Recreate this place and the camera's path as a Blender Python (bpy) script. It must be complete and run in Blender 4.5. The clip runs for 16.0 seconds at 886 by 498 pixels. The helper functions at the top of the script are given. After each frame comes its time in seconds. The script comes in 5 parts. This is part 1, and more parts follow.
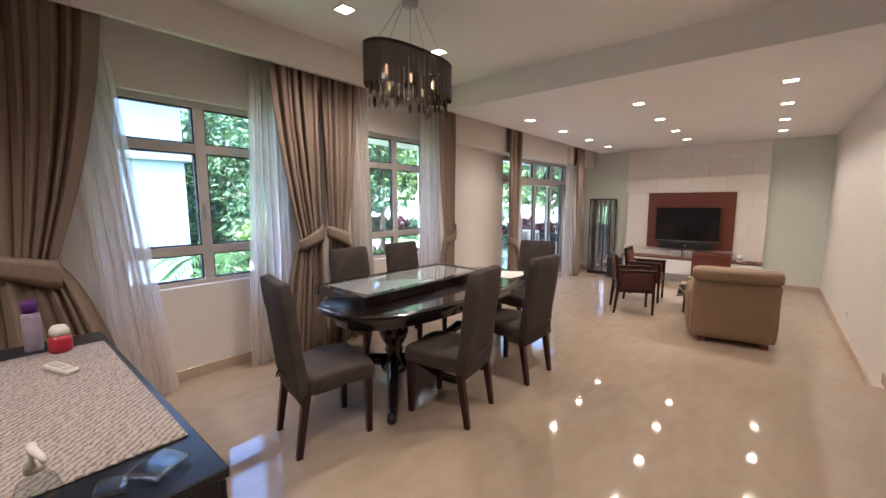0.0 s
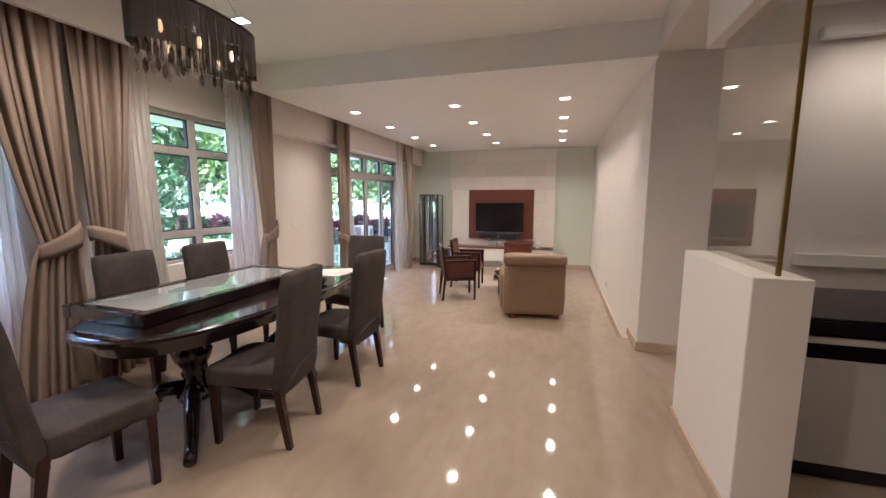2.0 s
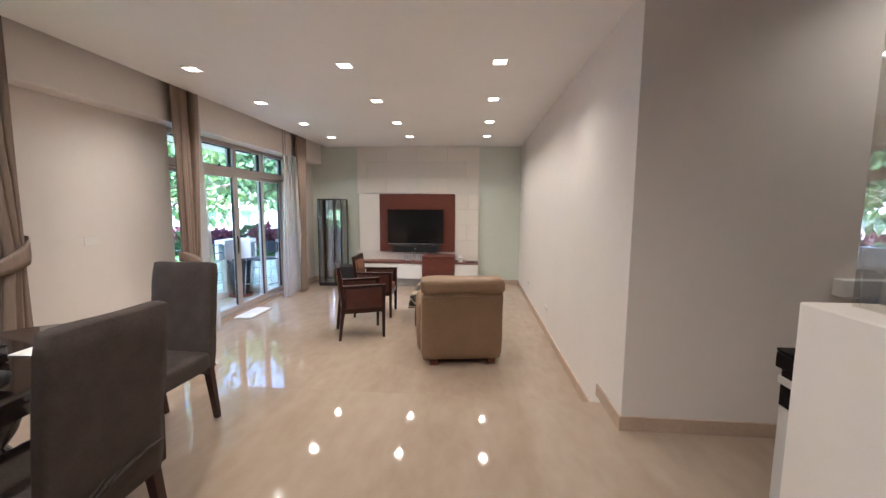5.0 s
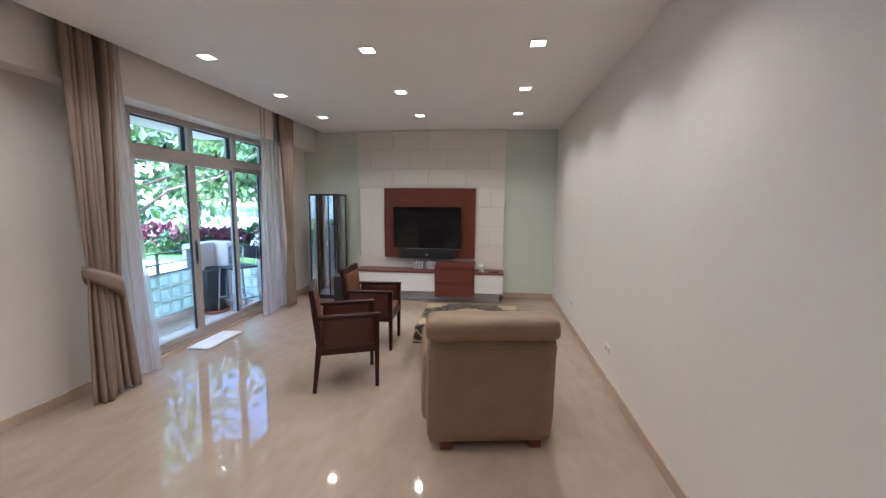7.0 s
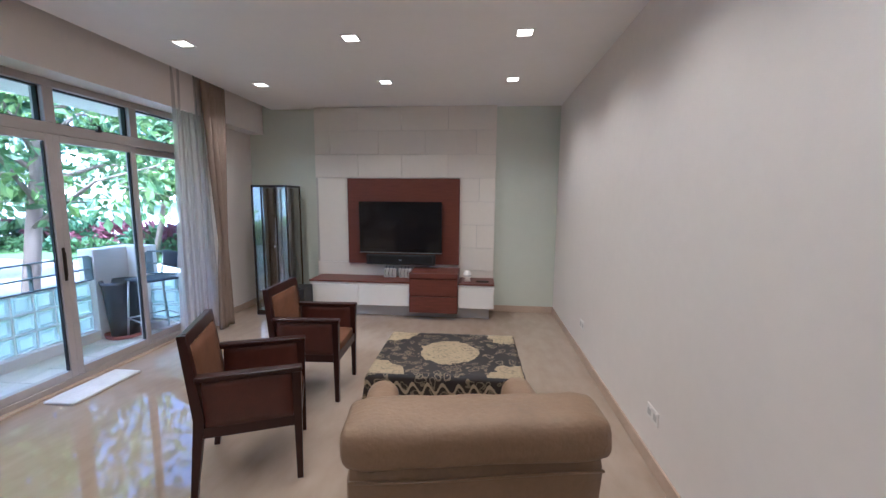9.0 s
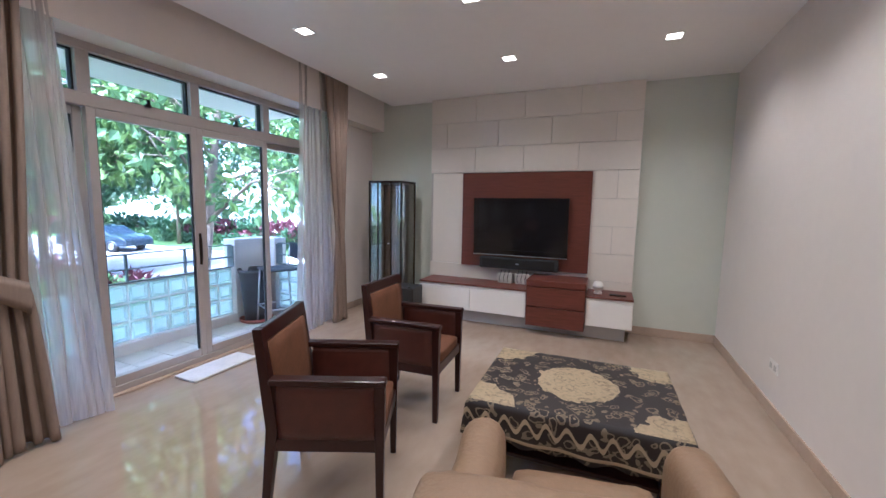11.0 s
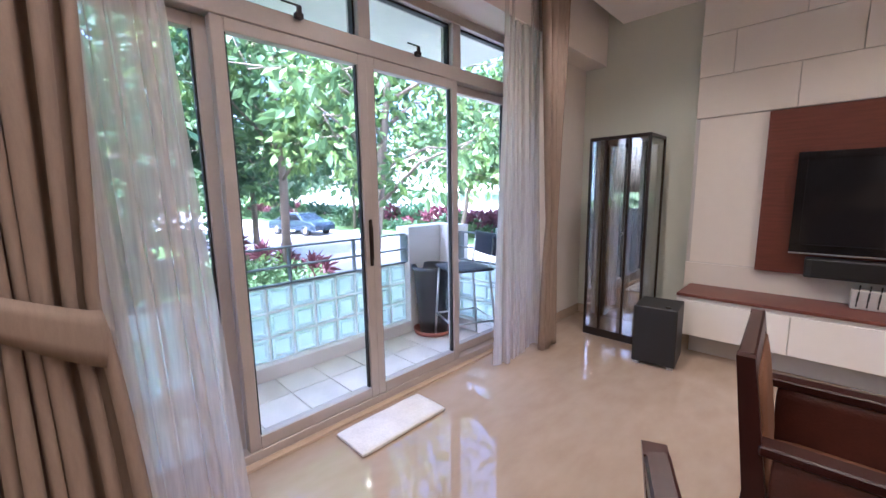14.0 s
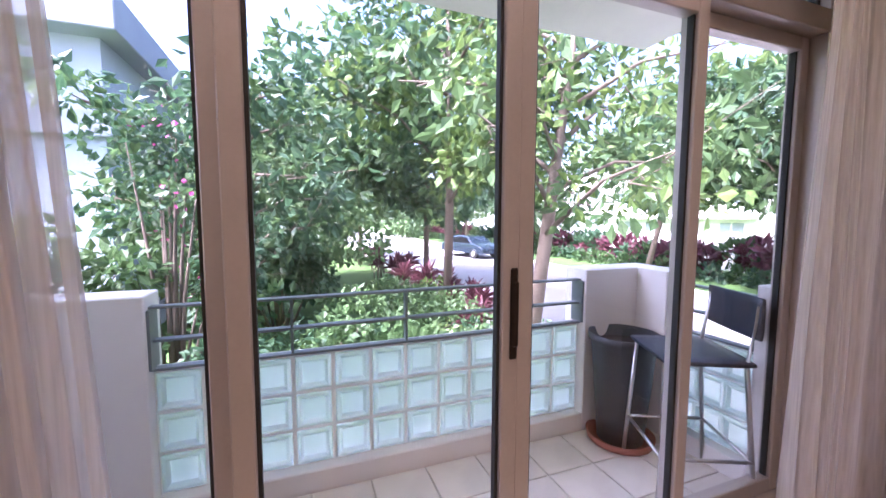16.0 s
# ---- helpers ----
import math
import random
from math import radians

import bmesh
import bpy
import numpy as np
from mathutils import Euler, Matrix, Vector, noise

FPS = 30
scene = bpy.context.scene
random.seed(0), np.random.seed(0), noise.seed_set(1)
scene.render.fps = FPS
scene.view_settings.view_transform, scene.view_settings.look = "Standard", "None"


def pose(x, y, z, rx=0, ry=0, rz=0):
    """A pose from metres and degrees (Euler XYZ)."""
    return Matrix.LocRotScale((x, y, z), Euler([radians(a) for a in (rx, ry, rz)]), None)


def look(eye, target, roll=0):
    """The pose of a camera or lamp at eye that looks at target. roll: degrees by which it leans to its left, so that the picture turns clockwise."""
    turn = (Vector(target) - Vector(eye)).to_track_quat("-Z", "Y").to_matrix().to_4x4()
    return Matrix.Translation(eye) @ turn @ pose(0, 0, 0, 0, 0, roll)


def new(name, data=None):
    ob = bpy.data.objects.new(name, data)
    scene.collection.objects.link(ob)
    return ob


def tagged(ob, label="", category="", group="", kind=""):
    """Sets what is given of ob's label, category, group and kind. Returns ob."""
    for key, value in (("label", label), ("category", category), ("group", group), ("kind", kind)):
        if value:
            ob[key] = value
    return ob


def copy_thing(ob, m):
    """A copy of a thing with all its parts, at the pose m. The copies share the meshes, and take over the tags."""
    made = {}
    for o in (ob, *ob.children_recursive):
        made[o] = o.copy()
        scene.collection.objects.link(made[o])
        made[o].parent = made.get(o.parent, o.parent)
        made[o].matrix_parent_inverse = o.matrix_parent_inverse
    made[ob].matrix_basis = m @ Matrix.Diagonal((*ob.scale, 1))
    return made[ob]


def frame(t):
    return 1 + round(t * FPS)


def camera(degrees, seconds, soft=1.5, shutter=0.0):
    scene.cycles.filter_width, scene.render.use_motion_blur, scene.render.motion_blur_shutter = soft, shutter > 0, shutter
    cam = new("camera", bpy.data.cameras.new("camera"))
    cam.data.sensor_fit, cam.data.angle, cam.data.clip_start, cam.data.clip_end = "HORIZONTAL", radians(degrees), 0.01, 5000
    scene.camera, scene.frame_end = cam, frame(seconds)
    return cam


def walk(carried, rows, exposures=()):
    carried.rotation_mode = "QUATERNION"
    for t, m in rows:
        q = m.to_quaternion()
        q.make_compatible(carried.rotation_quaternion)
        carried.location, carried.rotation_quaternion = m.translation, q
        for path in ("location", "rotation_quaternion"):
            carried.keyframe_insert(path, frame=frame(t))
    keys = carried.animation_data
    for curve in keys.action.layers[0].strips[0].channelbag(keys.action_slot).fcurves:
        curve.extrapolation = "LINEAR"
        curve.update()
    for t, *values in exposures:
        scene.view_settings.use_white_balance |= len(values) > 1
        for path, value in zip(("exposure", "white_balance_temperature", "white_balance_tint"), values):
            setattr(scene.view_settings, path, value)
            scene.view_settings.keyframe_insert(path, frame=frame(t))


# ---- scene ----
cam = camera(97.7, 16.0)
METRES, EYE, TILT, LEAN, TURN = 8.0, 1.5, 0.0, 0.0, 40.2
ROWS = [
    (0.0, 0.0, 0.0, 0.0, -0.03, -6.82, 0.22),
    (0.5, 0.0031, 0.0014, -0.0002, -5.04, -6.78, 0.13),
    (1.0, 0.0062, 0.0022, -0.0005, -10.97, -6.96, 0.05),
    (1.5, 0.0102, 0.0051, -0.0014, -17.77, -7.2, -0.03),
    (2.0, 0.0167, 0.0134, -0.0028, -23.63, -7.41, -0.1),
    (2.5, 0.0319, 0.0329, -0.004, -29.2, -7.19, -0.21),
    (3.0, 0.0505, 0.0556, -0.005, -33.27, -7.2, -0.29),
    (3.5, 0.0636, 0.088, -0.0047, -36.29, -6.51, -0.33),
    (4.0, 0.0777, 0.115, -0.0067, -37.18, -6.14, -0.24),
    (6.5, 0.2053, 0.2866, -0.0093, -32.56, -6.4, -0.56),
    (7.0, 0.2282, 0.3237, -0.0093, -33.08, -6.59, -0.48),
    (7.5, 0.259, 0.3574, -0.0095, -34.28, -6.95, -0.4),
    (8.0, 0.2875, 0.3892, -0.0096, -36.09, -7.26, -0.53),
    (10.5, 0.365, 0.4867, -0.0255, -23.81, -6.25, -0.72),
    (11.0, 0.3651, 0.5016, -0.0312, -17.12, -6.18, -0.98),
    (11.5, 0.3598, 0.5368, -0.0417, -9.93, -5.85, -1.17),
    (12.0, 0.3569, 0.5692, -0.0452, -3.49, -6.5, -1.06),
    (12.5, 0.3545, 0.5999, -0.0459, 0.38, -7.17, -0.75),
    (13.0, 0.3379, 0.6347, -0.046, 1.81, -7.76, -0.24),
    (13.5, 0.3204, 0.6698, -0.0481, 3.36, -8.16, 0.34),
    (14.0, 0.3095, 0.7113, -0.0455, 4.38, -8.41, 0.86),
    (14.5, 0.2964, 0.7531, -0.0472, 4.26, -7.82, 1.19),
    (15.0, 0.2929, 0.7917, -0.0482, 9.55, -6.91, 1.08),
    (15.5, 0.2921, 0.8249, -0.047, 18.88, -5.62, 0.25),
    (16.0, 0.2804, 0.8548, -0.0462, 29.23, -4.69, -0.16),
]
walk(cam, [(t, pose(0, 0, EYE, TILT, LEAN, TURN) @ pose(METRES * x, METRES * y, METRES * z, 90 + pitch, roll, yaw)) for t, x, y, z, yaw, pitch, roll in ROWS], exposures=[
    (0.0, 3.36, 4720, 14), (4.2, 3.5, 4550, 10), (6.3, 3.15, 4300, 9), (8.2, 3.0, 4150, 10), (12.0, 3.08, 4250, 15), (13.5, 3.3, 4400, 17), (14.5, 3.1, 4800, 24), (16.0, 2.78, 5200, 34)])

# ---- light ----
world = bpy.data.worlds.new("sky")
scene.world = world
world.use_nodes = True
wn = world.node_tree.nodes
sky = wn.new("ShaderNodeTexSky")
sky.sky_type = 'NISHITA'
sky.sun_disc = False
sky.sun_elevation = radians(55.5)
sky.sun_rotation = radians(166)
sky.air_density, sky.dust_density, sky.ozone_density = 1.0, 7.0, 0.4
wn["Background"].inputs["Strength"].default_value = 0.15
world.node_tree.links.new(sky.outputs[0], wn["Background"].inputs["Color"])
sun = new("sun", bpy.data.lights.new("sun", 'SUN'))
sun.data.energy, sun.data.angle, sun.data.color = 4.2, radians(10), (1.0, 0.95, 0.86)
sun.matrix_world = look((6, -24, 36), (0, 0, 0))
UP, LOW, CEIL, HIGH = 0.03, -0.20, 2.68, 2.98   # the two floors and the two ceilings
POWER = 6.0            # of each downlight


# ---- materials ----
def mat(name, colour, rough=0.5, metal=0.0, vary=0.12, scale=6.0, bump=0.0, bscale=60.0, spec=0.5, stretch=(1, 1, 1), coat=0.0, piece=0.0, colour2=None):
    m = bpy.data.materials.new(name)
    m.use_nodes = True
    nt = m.node_tree
    n, l = nt.nodes, nt.links
    b = n["Principled BSDF"]
    b.inputs["Roughness"].default_value = rough
    b.inputs["Metallic"].default_value = metal
    b.inputs["Specular IOR Level"].default_value = spec
    b.inputs["Coat Weight"].default_value = coat
    tc = n.new("ShaderNodeTexCoord")
    mp = n.new("ShaderNodeMapping")
    mp.inputs["Scale"].default_value = stretch
    l.new(tc.outputs["Object"], mp.inputs[0])
    n1 = n.new("ShaderNodeTexNoise")
    n1.inputs["Scale"].default_value = scale
    n1.inputs["Detail"].default_value = 5
    n2 = n.new("ShaderNodeTexNoise")
    n2.inputs["Scale"].default_value = scale * 9
    n2.inputs["Detail"].default_value = 3
    l.new(mp.outputs[0], n1.inputs["Vector"])
    l.new(mp.outputs[0], n2.inputs["Vector"])
    mx = n.new("ShaderNodeMix")
    mx.inputs["Factor"].default_value = 0.35
    l.new(n1.outputs["Fac"], mx.inputs["A"])
    l.new(n2.outputs["Fac"], mx.inputs["B"])
    rp = n.new("ShaderNodeValToRGB")
    c2 = colour2 or tuple(min(1, c * (1 + vary)) for c in colour)
    c1 = colour if colour2 else tuple(c * (1 - vary) for c in colour)
    rp.color_ramp.elements[0].color, rp.color_ramp.elements[1].color = (*c1, 1), (*c2, 1)
    rp.color_ramp.elements[0].position, rp.color_ramp.elements[1].position = 0.32, 0.68
    l.new(mx.outputs[0], rp.inputs[0])
    out = rp.outputs[0]
    if piece:
        oi = n.new("ShaderNodeObjectInfo")
        mr = n.new("ShaderNodeMapRange")
        mr.inputs["To Min"].default_value, mr.inputs["To Max"].default_value = 1 - piece, 1 + piece
        l.new(oi.outputs["Random"], mr.inputs["Value"])
        hs = n.new("ShaderNodeHueSaturation")
        l.new(mr.outputs[0], hs.inputs["Value"])
        l.new(out, hs.inputs["Color"])
        out = hs.outputs[0]
    l.new(out, b.inputs["Base Color"])
    if bump:
        n3 = n.new("ShaderNodeTexNoise")
        n3.inputs["Scale"].default_value = bscale
        n3.inputs["Detail"].default_value = 4
        l.new(mp.outputs[0], n3.inputs["Vector"])
        bp = n.new("ShaderNodeBump")
        bp.inputs["Strength"].default_value = bump
        bp.inputs["Distance"].default_value = 0.01
        l.new(n3.outputs["Fac"], bp.inputs["Height"])
        l.new(bp.outputs[0], b.inputs["Normal"])
    return m


def glass(name, tint=(1, 1, 1), rough=0.0, opacity=0.12, gloss=0.35):
    """A thin pane: clear, with a Fresnel gloss and a little dust."""
    m = bpy.data.materials.new(name)
    m.use_nodes = True
    n, l = m.node_tree.nodes, m.node_tree.links
    n.remove(n["Principled BSDF"])
    tr = n.new("ShaderNodeBsdfTransparent")
    tr.inputs[0].default_value = (*tint, 1)
    gl = n.new("ShaderNodeBsdfGlossy")
    gl.inputs["Roughness"].default_value = rough
    fr = n.new("ShaderNodeLayerWeight")
    fr.inputs["Blend"].default_value = 0.5
    pw = n.new("ShaderNodeMath")
    pw.operation = 'POWER'
    pw.inputs[1].default_value = 4.0
    l.new(fr.outputs["Facing"], pw.inputs[0])
    ml = n.new("ShaderNodeMath")
    ml.operation = 'MULTIPLY_ADD'
    ml.inputs[1].default_value, ml.inputs[2].default_value = 0.6, 0.05 * gloss
    l.new(pw.outputs[0], ml.inputs[0])
    mx = n.new("ShaderNodeMixShader")
    l.new(ml.outputs[0], mx.inputs[0])
    l.new(tr.outputs[0], mx.inputs[1])
    l.new(gl.outputs[0], mx.inputs[2])
    l.new(mx.outputs[0], n["Material Output"].inputs[0])
    return m


def cloth_sheer(name, colour, clear):
    m = bpy.data.materials.new(name)
    m.use_nodes = True
    n, l = m.node_tree.nodes, m.node_tree.links
    n.remove(n["Principled BSDF"])
    tr = n.new("ShaderNodeBsdfTransparent")
    df = n.new("ShaderNodeBsdfDiffuse")
    tl = n.new("ShaderNodeBsdfTranslucent")
    df.inputs[0].default_value = tl.inputs[0].default_value = (*colour, 1)
    a, b = n.new("ShaderNodeMixShader"), n.new("ShaderNodeMixShader")
    a.inputs[0].default_value = 0.7
    l.new(df.outputs[0], a.inputs[1])
    l.new(tl.outputs[0], a.inputs[2])
    tc = n.new("ShaderNodeTexCoord")
    mp = n.new("ShaderNodeMapping")
    mp.inputs["Scale"].default_value = (60, 60, 4)
    ns = n.new("ShaderNodeTexNoise")
    ns.inputs["Scale"].default_value = 1.5
    mr = n.new("ShaderNodeMapRange")
    mr.inputs["To Min"].default_value, mr.inputs["To Max"].default_value = clear - 0.15, clear + 0.15
    l.new(tc.outputs["Object"], mp.inputs[0])
    l.new(mp.outputs[0], ns.inputs["Vector"])
    l.new(ns.outputs["Fac"], mr.inputs["Value"])
    l.new(mr.outputs[0], b.inputs[0])
    l.new(a.outputs[0], b.inputs[1])
    l.new(tr.outputs[0], b.inputs[2])
    l.new(b.outputs[0], n["Material Output"].inputs[0])
    return m


def glow(name, colour, strength):
    m = bpy.data.materials.new(name)
    m.use_nodes = True
    b = m.node_tree.nodes["Principled BSDF"]
    b.inputs["Base Color"].default_value = (0.8, 0.8, 0.8, 1)
    b.inputs["Emission Color"].default_value = (*colour, 1)
    b.inputs["Emission Strength"].default_value = strength
    return m


M_WALL = mat("wall paint", (0.80, 0.745, 0.70), 0.55, vary=0.025, scale=1.5, bump=0.04, bscale=90)
M_GREEN = mat("pale green glass paint", (0.66, 0.69, 0.61), 0.08, vary=0.02, scale=1, spec=0.6)
M_CEIL = mat("ceiling paint", (0.90, 0.885, 0.87), 0.7, vary=0.02, scale=1.2, bump=0.03, bscale=70)
M_MARBLE = mat("polished beige marble", (0.325, 0.245, 0.175), 0.05, scale=1.3, colour2=(0.44, 0.35, 0.27), stretch=(1, 0.45, 1), bump=0.003, bscale=5, spec=0.9)
M_BASE = mat("marble baseboard", (0.50, 0.39, 0.30), 0.25, scale=4, vary=0.1)
M_WHITE = mat("white lacquer", (0.80, 0.77, 0.73), 0.3, vary=0.02, scale=2)
M_PANEL = mat("cream lacquered panel", (0.74, 0.69, 0.62), 0.3, vary=0.025, scale=2, piece=0.03)
M_BROWN = mat("red-brown veneer", (0.125, 0.036, 0.022), 0.38, scale=5, vary=0.22, stretch=(1, 1, 12), bump=0.02)
M_DARK = mat("dark mahogany wood", (0.024, 0.0065, 0.005), 0.32, scale=5, vary=0.35, stretch=(1, 1, 0.2), coat=0.05, spec=0.35)
M_TABLE = mat("near-black polished wood", (0.010, 0.006, 0.006), 0.14, scale=4, vary=0.3, stretch=(1, 0.15, 1), coat=0.5)
M_FABRIC = mat("charcoal chair cover cloth", (0.056, 0.042, 0.036), 0.85, scale=10, vary=0.25, bump=0.25, bscale=45)
M_TAN = mat("brown suede upholstery", (0.125, 0.05, 0.018), 0.8, scale=8, vary=0.2, bump=0.15, bscale=120)
M_LEATHER = mat("brown leather side panel", (0.062, 0.017, 0.010), 0.45, scale=14, vary=0.2, bump=0.2, bscale=150)
M_SOFA = mat("tan leather", (0.235, 0.152, 0.085), 0.5, scale=5, vary=0.12, bump=0.25, bscale=70)
M_CURTAIN = mat("taupe curtain cloth", (0.26, 0.195, 0.15), 0.75, scale=12, vary=0.1, stretch=(6, 6, 1), bump=0.1, bscale=200)
M_SHEER = cloth_sheer("white sheer voile", (0.84, 0.79, 0.76), 0.42)
M_ALU = mat("champagne aluminium", (0.47, 0.43, 0.41), 0.38, metal=0.35, vary=0.05, scale=8)
M_FRAME = mat("beige window aluminium", (0.56, 0.52, 0.48), 0.4, metal=0.15, vary=0.05, scale=8)
M_GASKET = mat("black rubber gasket", (0.02, 0.02, 0.02), 0.6)
M_GLASS = glass("window glass", gloss=0.4)
M_SCREENGLASS = glass("partition glass", (0.93, 0.92, 0.88), gloss=5.0)
M_MIRROR = mat("grey mirror", (0.45, 0.44, 0.43), 0.02, metal=1.0, vary=0.01)
M_STEEL = mat("brushed steel", (0.55, 0.55, 0.55), 0.3, metal=1.0, vary=0.05)
M_BRONZE = mat("dark bronze metal", (0.035, 0.026, 0.022), 0.3, metal=0.6, vary=0.1)
M_BLACK = mat("black gloss plastic", (0.008, 0.008, 0.009), 0.12, vary=0.1)
M_MATTE = mat("black matt plastic", (0.015, 0.015, 0.016), 0.5, vary=0.15, bump=0.05, bscale=200)
M_GRANITE = mat("black granite", (0.008, 0.007, 0.008), 0.22, scale=40, vary=0.4, spec=0.06)
M_GREY = mat("grey lacquer", (0.52, 0.50, 0.48), 0.35, vary=0.03)
M_RENDER = mat("white exterior render", (0.74, 0.72, 0.70), 0.8, vary=0.06, scale=2, bump=0.1, bscale=60)
M_BLUEGREY = mat("blue-grey exterior paint", (0.30, 0.33, 0.37), 0.7, vary=0.06, scale=1.5)
M_RAIL = mat("grey painted steel", (0.16, 0.19, 0.20), 0.4, metal=0.2, vary=0.08)
M_TILE = mat("beige balcony tile", (0.66, 0.63, 0.58), 0.5, scale=5, vary=0.12, bump=0.05, bscale=40, piece=0.08)
M_GROUT = mat("grey grout", (0.46, 0.44, 0.41), 0.9)
M_BLOCK = mat("pressed glass block", (0.86, 0.92, 0.90), 0.22, scale=9, vary=0.08, bump=0.25, bscale=30, piece=0.05)
M_GRASS = mat("lawn grass", (0.07, 0.13, 0.025), 0.9, scale=1.5, vary=0.35, bump=0.6, bscale=40)
M_ROAD = mat("light concrete road", (0.34, 0.32, 0.30), 0.85, scale=0.8, vary=0.12, bump=0.2, bscale=30)
M_KERB = mat("kerb concrete", (0.42, 0.40, 0.36), 0.85, vary=0.12)
M_BARK = mat("grey-brown bark", (0.17, 0.13, 0.10), 0.9, scale=9, vary=0.3, stretch=(1, 1, 0.3), bump=0.5, bscale=30)


def leaf_mat(name, a, b):
    m = mat(name, a, 0.45, scale=2.2, colour2=b, spec=0.4)
    n, l = m.node_tree.nodes, m.node_tree.links
    bs = n["Principled BSDF"]
    tl = n.new("ShaderNodeBsdfTranslucent")
    src = bs.inputs["Base Color"].links[0].from_socket
    l.new(src, tl.inputs[0])
    mx = n.new("ShaderNodeMixShader")
    mx.inputs[0].default_value = 0.4
    l.new(bs.outputs[0], mx.inputs[1])
    l.new(tl.outputs[0], mx.inputs[2])
    l.new(mx.outputs[0], n["Material Output"].inputs[0])
    return m


M_BLOCK.node_tree.nodes["Principled BSDF"].inputs["Transmission Weight"].default_value = 0.8
bn, bl = M_BLOCK.node_tree.nodes, M_BLOCK.node_tree.links
btl, bmx = bn.new("ShaderNodeBsdfTranslucent"), bn.new("ShaderNodeMixShader")
btl.inputs[0].default_value = (0.86, 0.95, 0.93, 1)
bmx.inputs[0].default_value = 0.6
bl.new(bn["Principled BSDF"].outputs[0], bmx.inputs[1])
bl.new(btl.outputs[0], bmx.inputs[2])
bl.new(bmx.outputs[0], bn["Material Output"].inputs[0])
M_LEAF = leaf_mat("green leaf", (0.04, 0.085, 0.028), (0.13, 0.20, 0.075))
M_LEAF2 = leaf_mat("deep green leaf", (0.025, 0.06, 0.028), (0.08, 0.145, 0.07))
M_LEAF3 = leaf_mat("yellow-green leaf", (0.09, 0.16, 0.04), (0.22, 0.30, 0.085))
M_RED = leaf_mat("crimson cordyline leaf", (0.07, 0.022, 0.03), (0.19, 0.065, 0.085))
M_PINK = leaf_mat("magenta blossom", (0.45, 0.05, 0.22), (0.65, 0.14, 0.4))


# ---- mesh helpers ----
def mesh_ob(name, bm, material, parent=None, smooth=False):
    me = bpy.data.meshes.new(name)
    bm.to_mesh(me)
    bm.free()
    for m in (material if isinstance(material, (list, tuple)) else [material]):
        me.materials.append(m)
    if smooth:
        for p in me.polygons:
            p.use_smooth = True
    ob = new(name, me)
    ob.parent = parent
    return ob


def add_box(bm, a, b, bev=0.0, seg=1, m=None):
    c = [(a[i] + b[i]) / 2 for i in range(3)]
    s = [abs(b[i] - a[i]) for i in range(3)]
    geo = bmesh.ops.create_cube(bm, size=1, matrix=(m or Matrix()) @ Matrix.Translation(c) @ Matrix.Diagonal((*s, 1)))
    if bev:
        edges = list({e for v in geo['verts'] for e in v.link_edges})
        bmesh.ops.bevel(bm, geom=edges, offset=bev, segments=seg, profile=0.5, affect='EDGES')


def box(name, a, b, material, parent=None, bev=0.0, seg=1, smooth=False, m=None):
    bm = bmesh.new()
    add_box(bm, a, b, bev, seg, m)
    return mesh_ob(name, bm, material, parent, smooth)


def boxes(name, lst, material, parent=None, bev=0.0, seg=1, m=None):
    bm = bmesh.new()
    for a, b in lst:
        add_box(bm, a, b, bev, seg, m)
    return mesh_ob(name, bm, material, parent)


def lathe(name, prof, material, parent=None, n=32, at=(0, 0, 0), sx=1, sy=1, smooth=True):
    bm = bmesh.new()
    rings = []
    for r, z in prof:
        rings.append([bm.verts.new((at[0] + sx * r * math.cos(2 * math.pi * i / n), at[1] + sy * r * math.sin(2 * math.pi * i / n), at[2] + z)) for i in range(n)])
    for p, q in zip(rings, rings[1:]):
        for i in range(n):
            bm.faces.new((p[i], p[(i + 1) % n], q[(i + 1) % n], q[i]))
    bm.faces.new(rings[0][::-1])
    bm.faces.new(rings[-1])
    ob = mesh_ob(name, bm, material, parent, smooth)
    return ob


def add_tube(bm, pts, radii, n=8):
    rings = []
    for i, p in enumerate(pts):
        p = Vector(p)
        d = (Vector(pts[min(i + 1, len(pts) - 1)]) - Vector(pts[max(i - 1, 0)])).normalized()
        q = d.to_track_quat('Z', 'Y').to_matrix()
        r = radii[i] if isinstance(radii, (list, tuple)) else radii
        rings.append([bm.verts.new(p + q @ Vector((r * math.cos(2 * math.pi * k / n), r * math.sin(2 * math.pi * k / n), 0))) for k in range(n)])
    for a, b in zip(rings, rings[1:]):
        for k in range(n):
            bm.faces.new((a[k], a[(k + 1) % n], b[(k + 1) % n], b[k]))
    bm.faces.new(rings[0][::-1])
    bm.faces.new(rings[-1])


def tube(name, pts, radii, material, parent=None, n=8):
    bm = bmesh.new()
    add_tube(bm, pts, radii, n)
    return mesh_ob(name, bm, material, parent, True)


def empty(name, label, category, m=None, group="", kind=""):
    ob = new(name)
    ob.empty_display_size = 0.1
    if m is not None:
        ob.matrix_world = m
    return tagged(ob, label, category, group, kind)


def struct(ob, label, category):
    return tagged(ob, label, category, kind="structure")


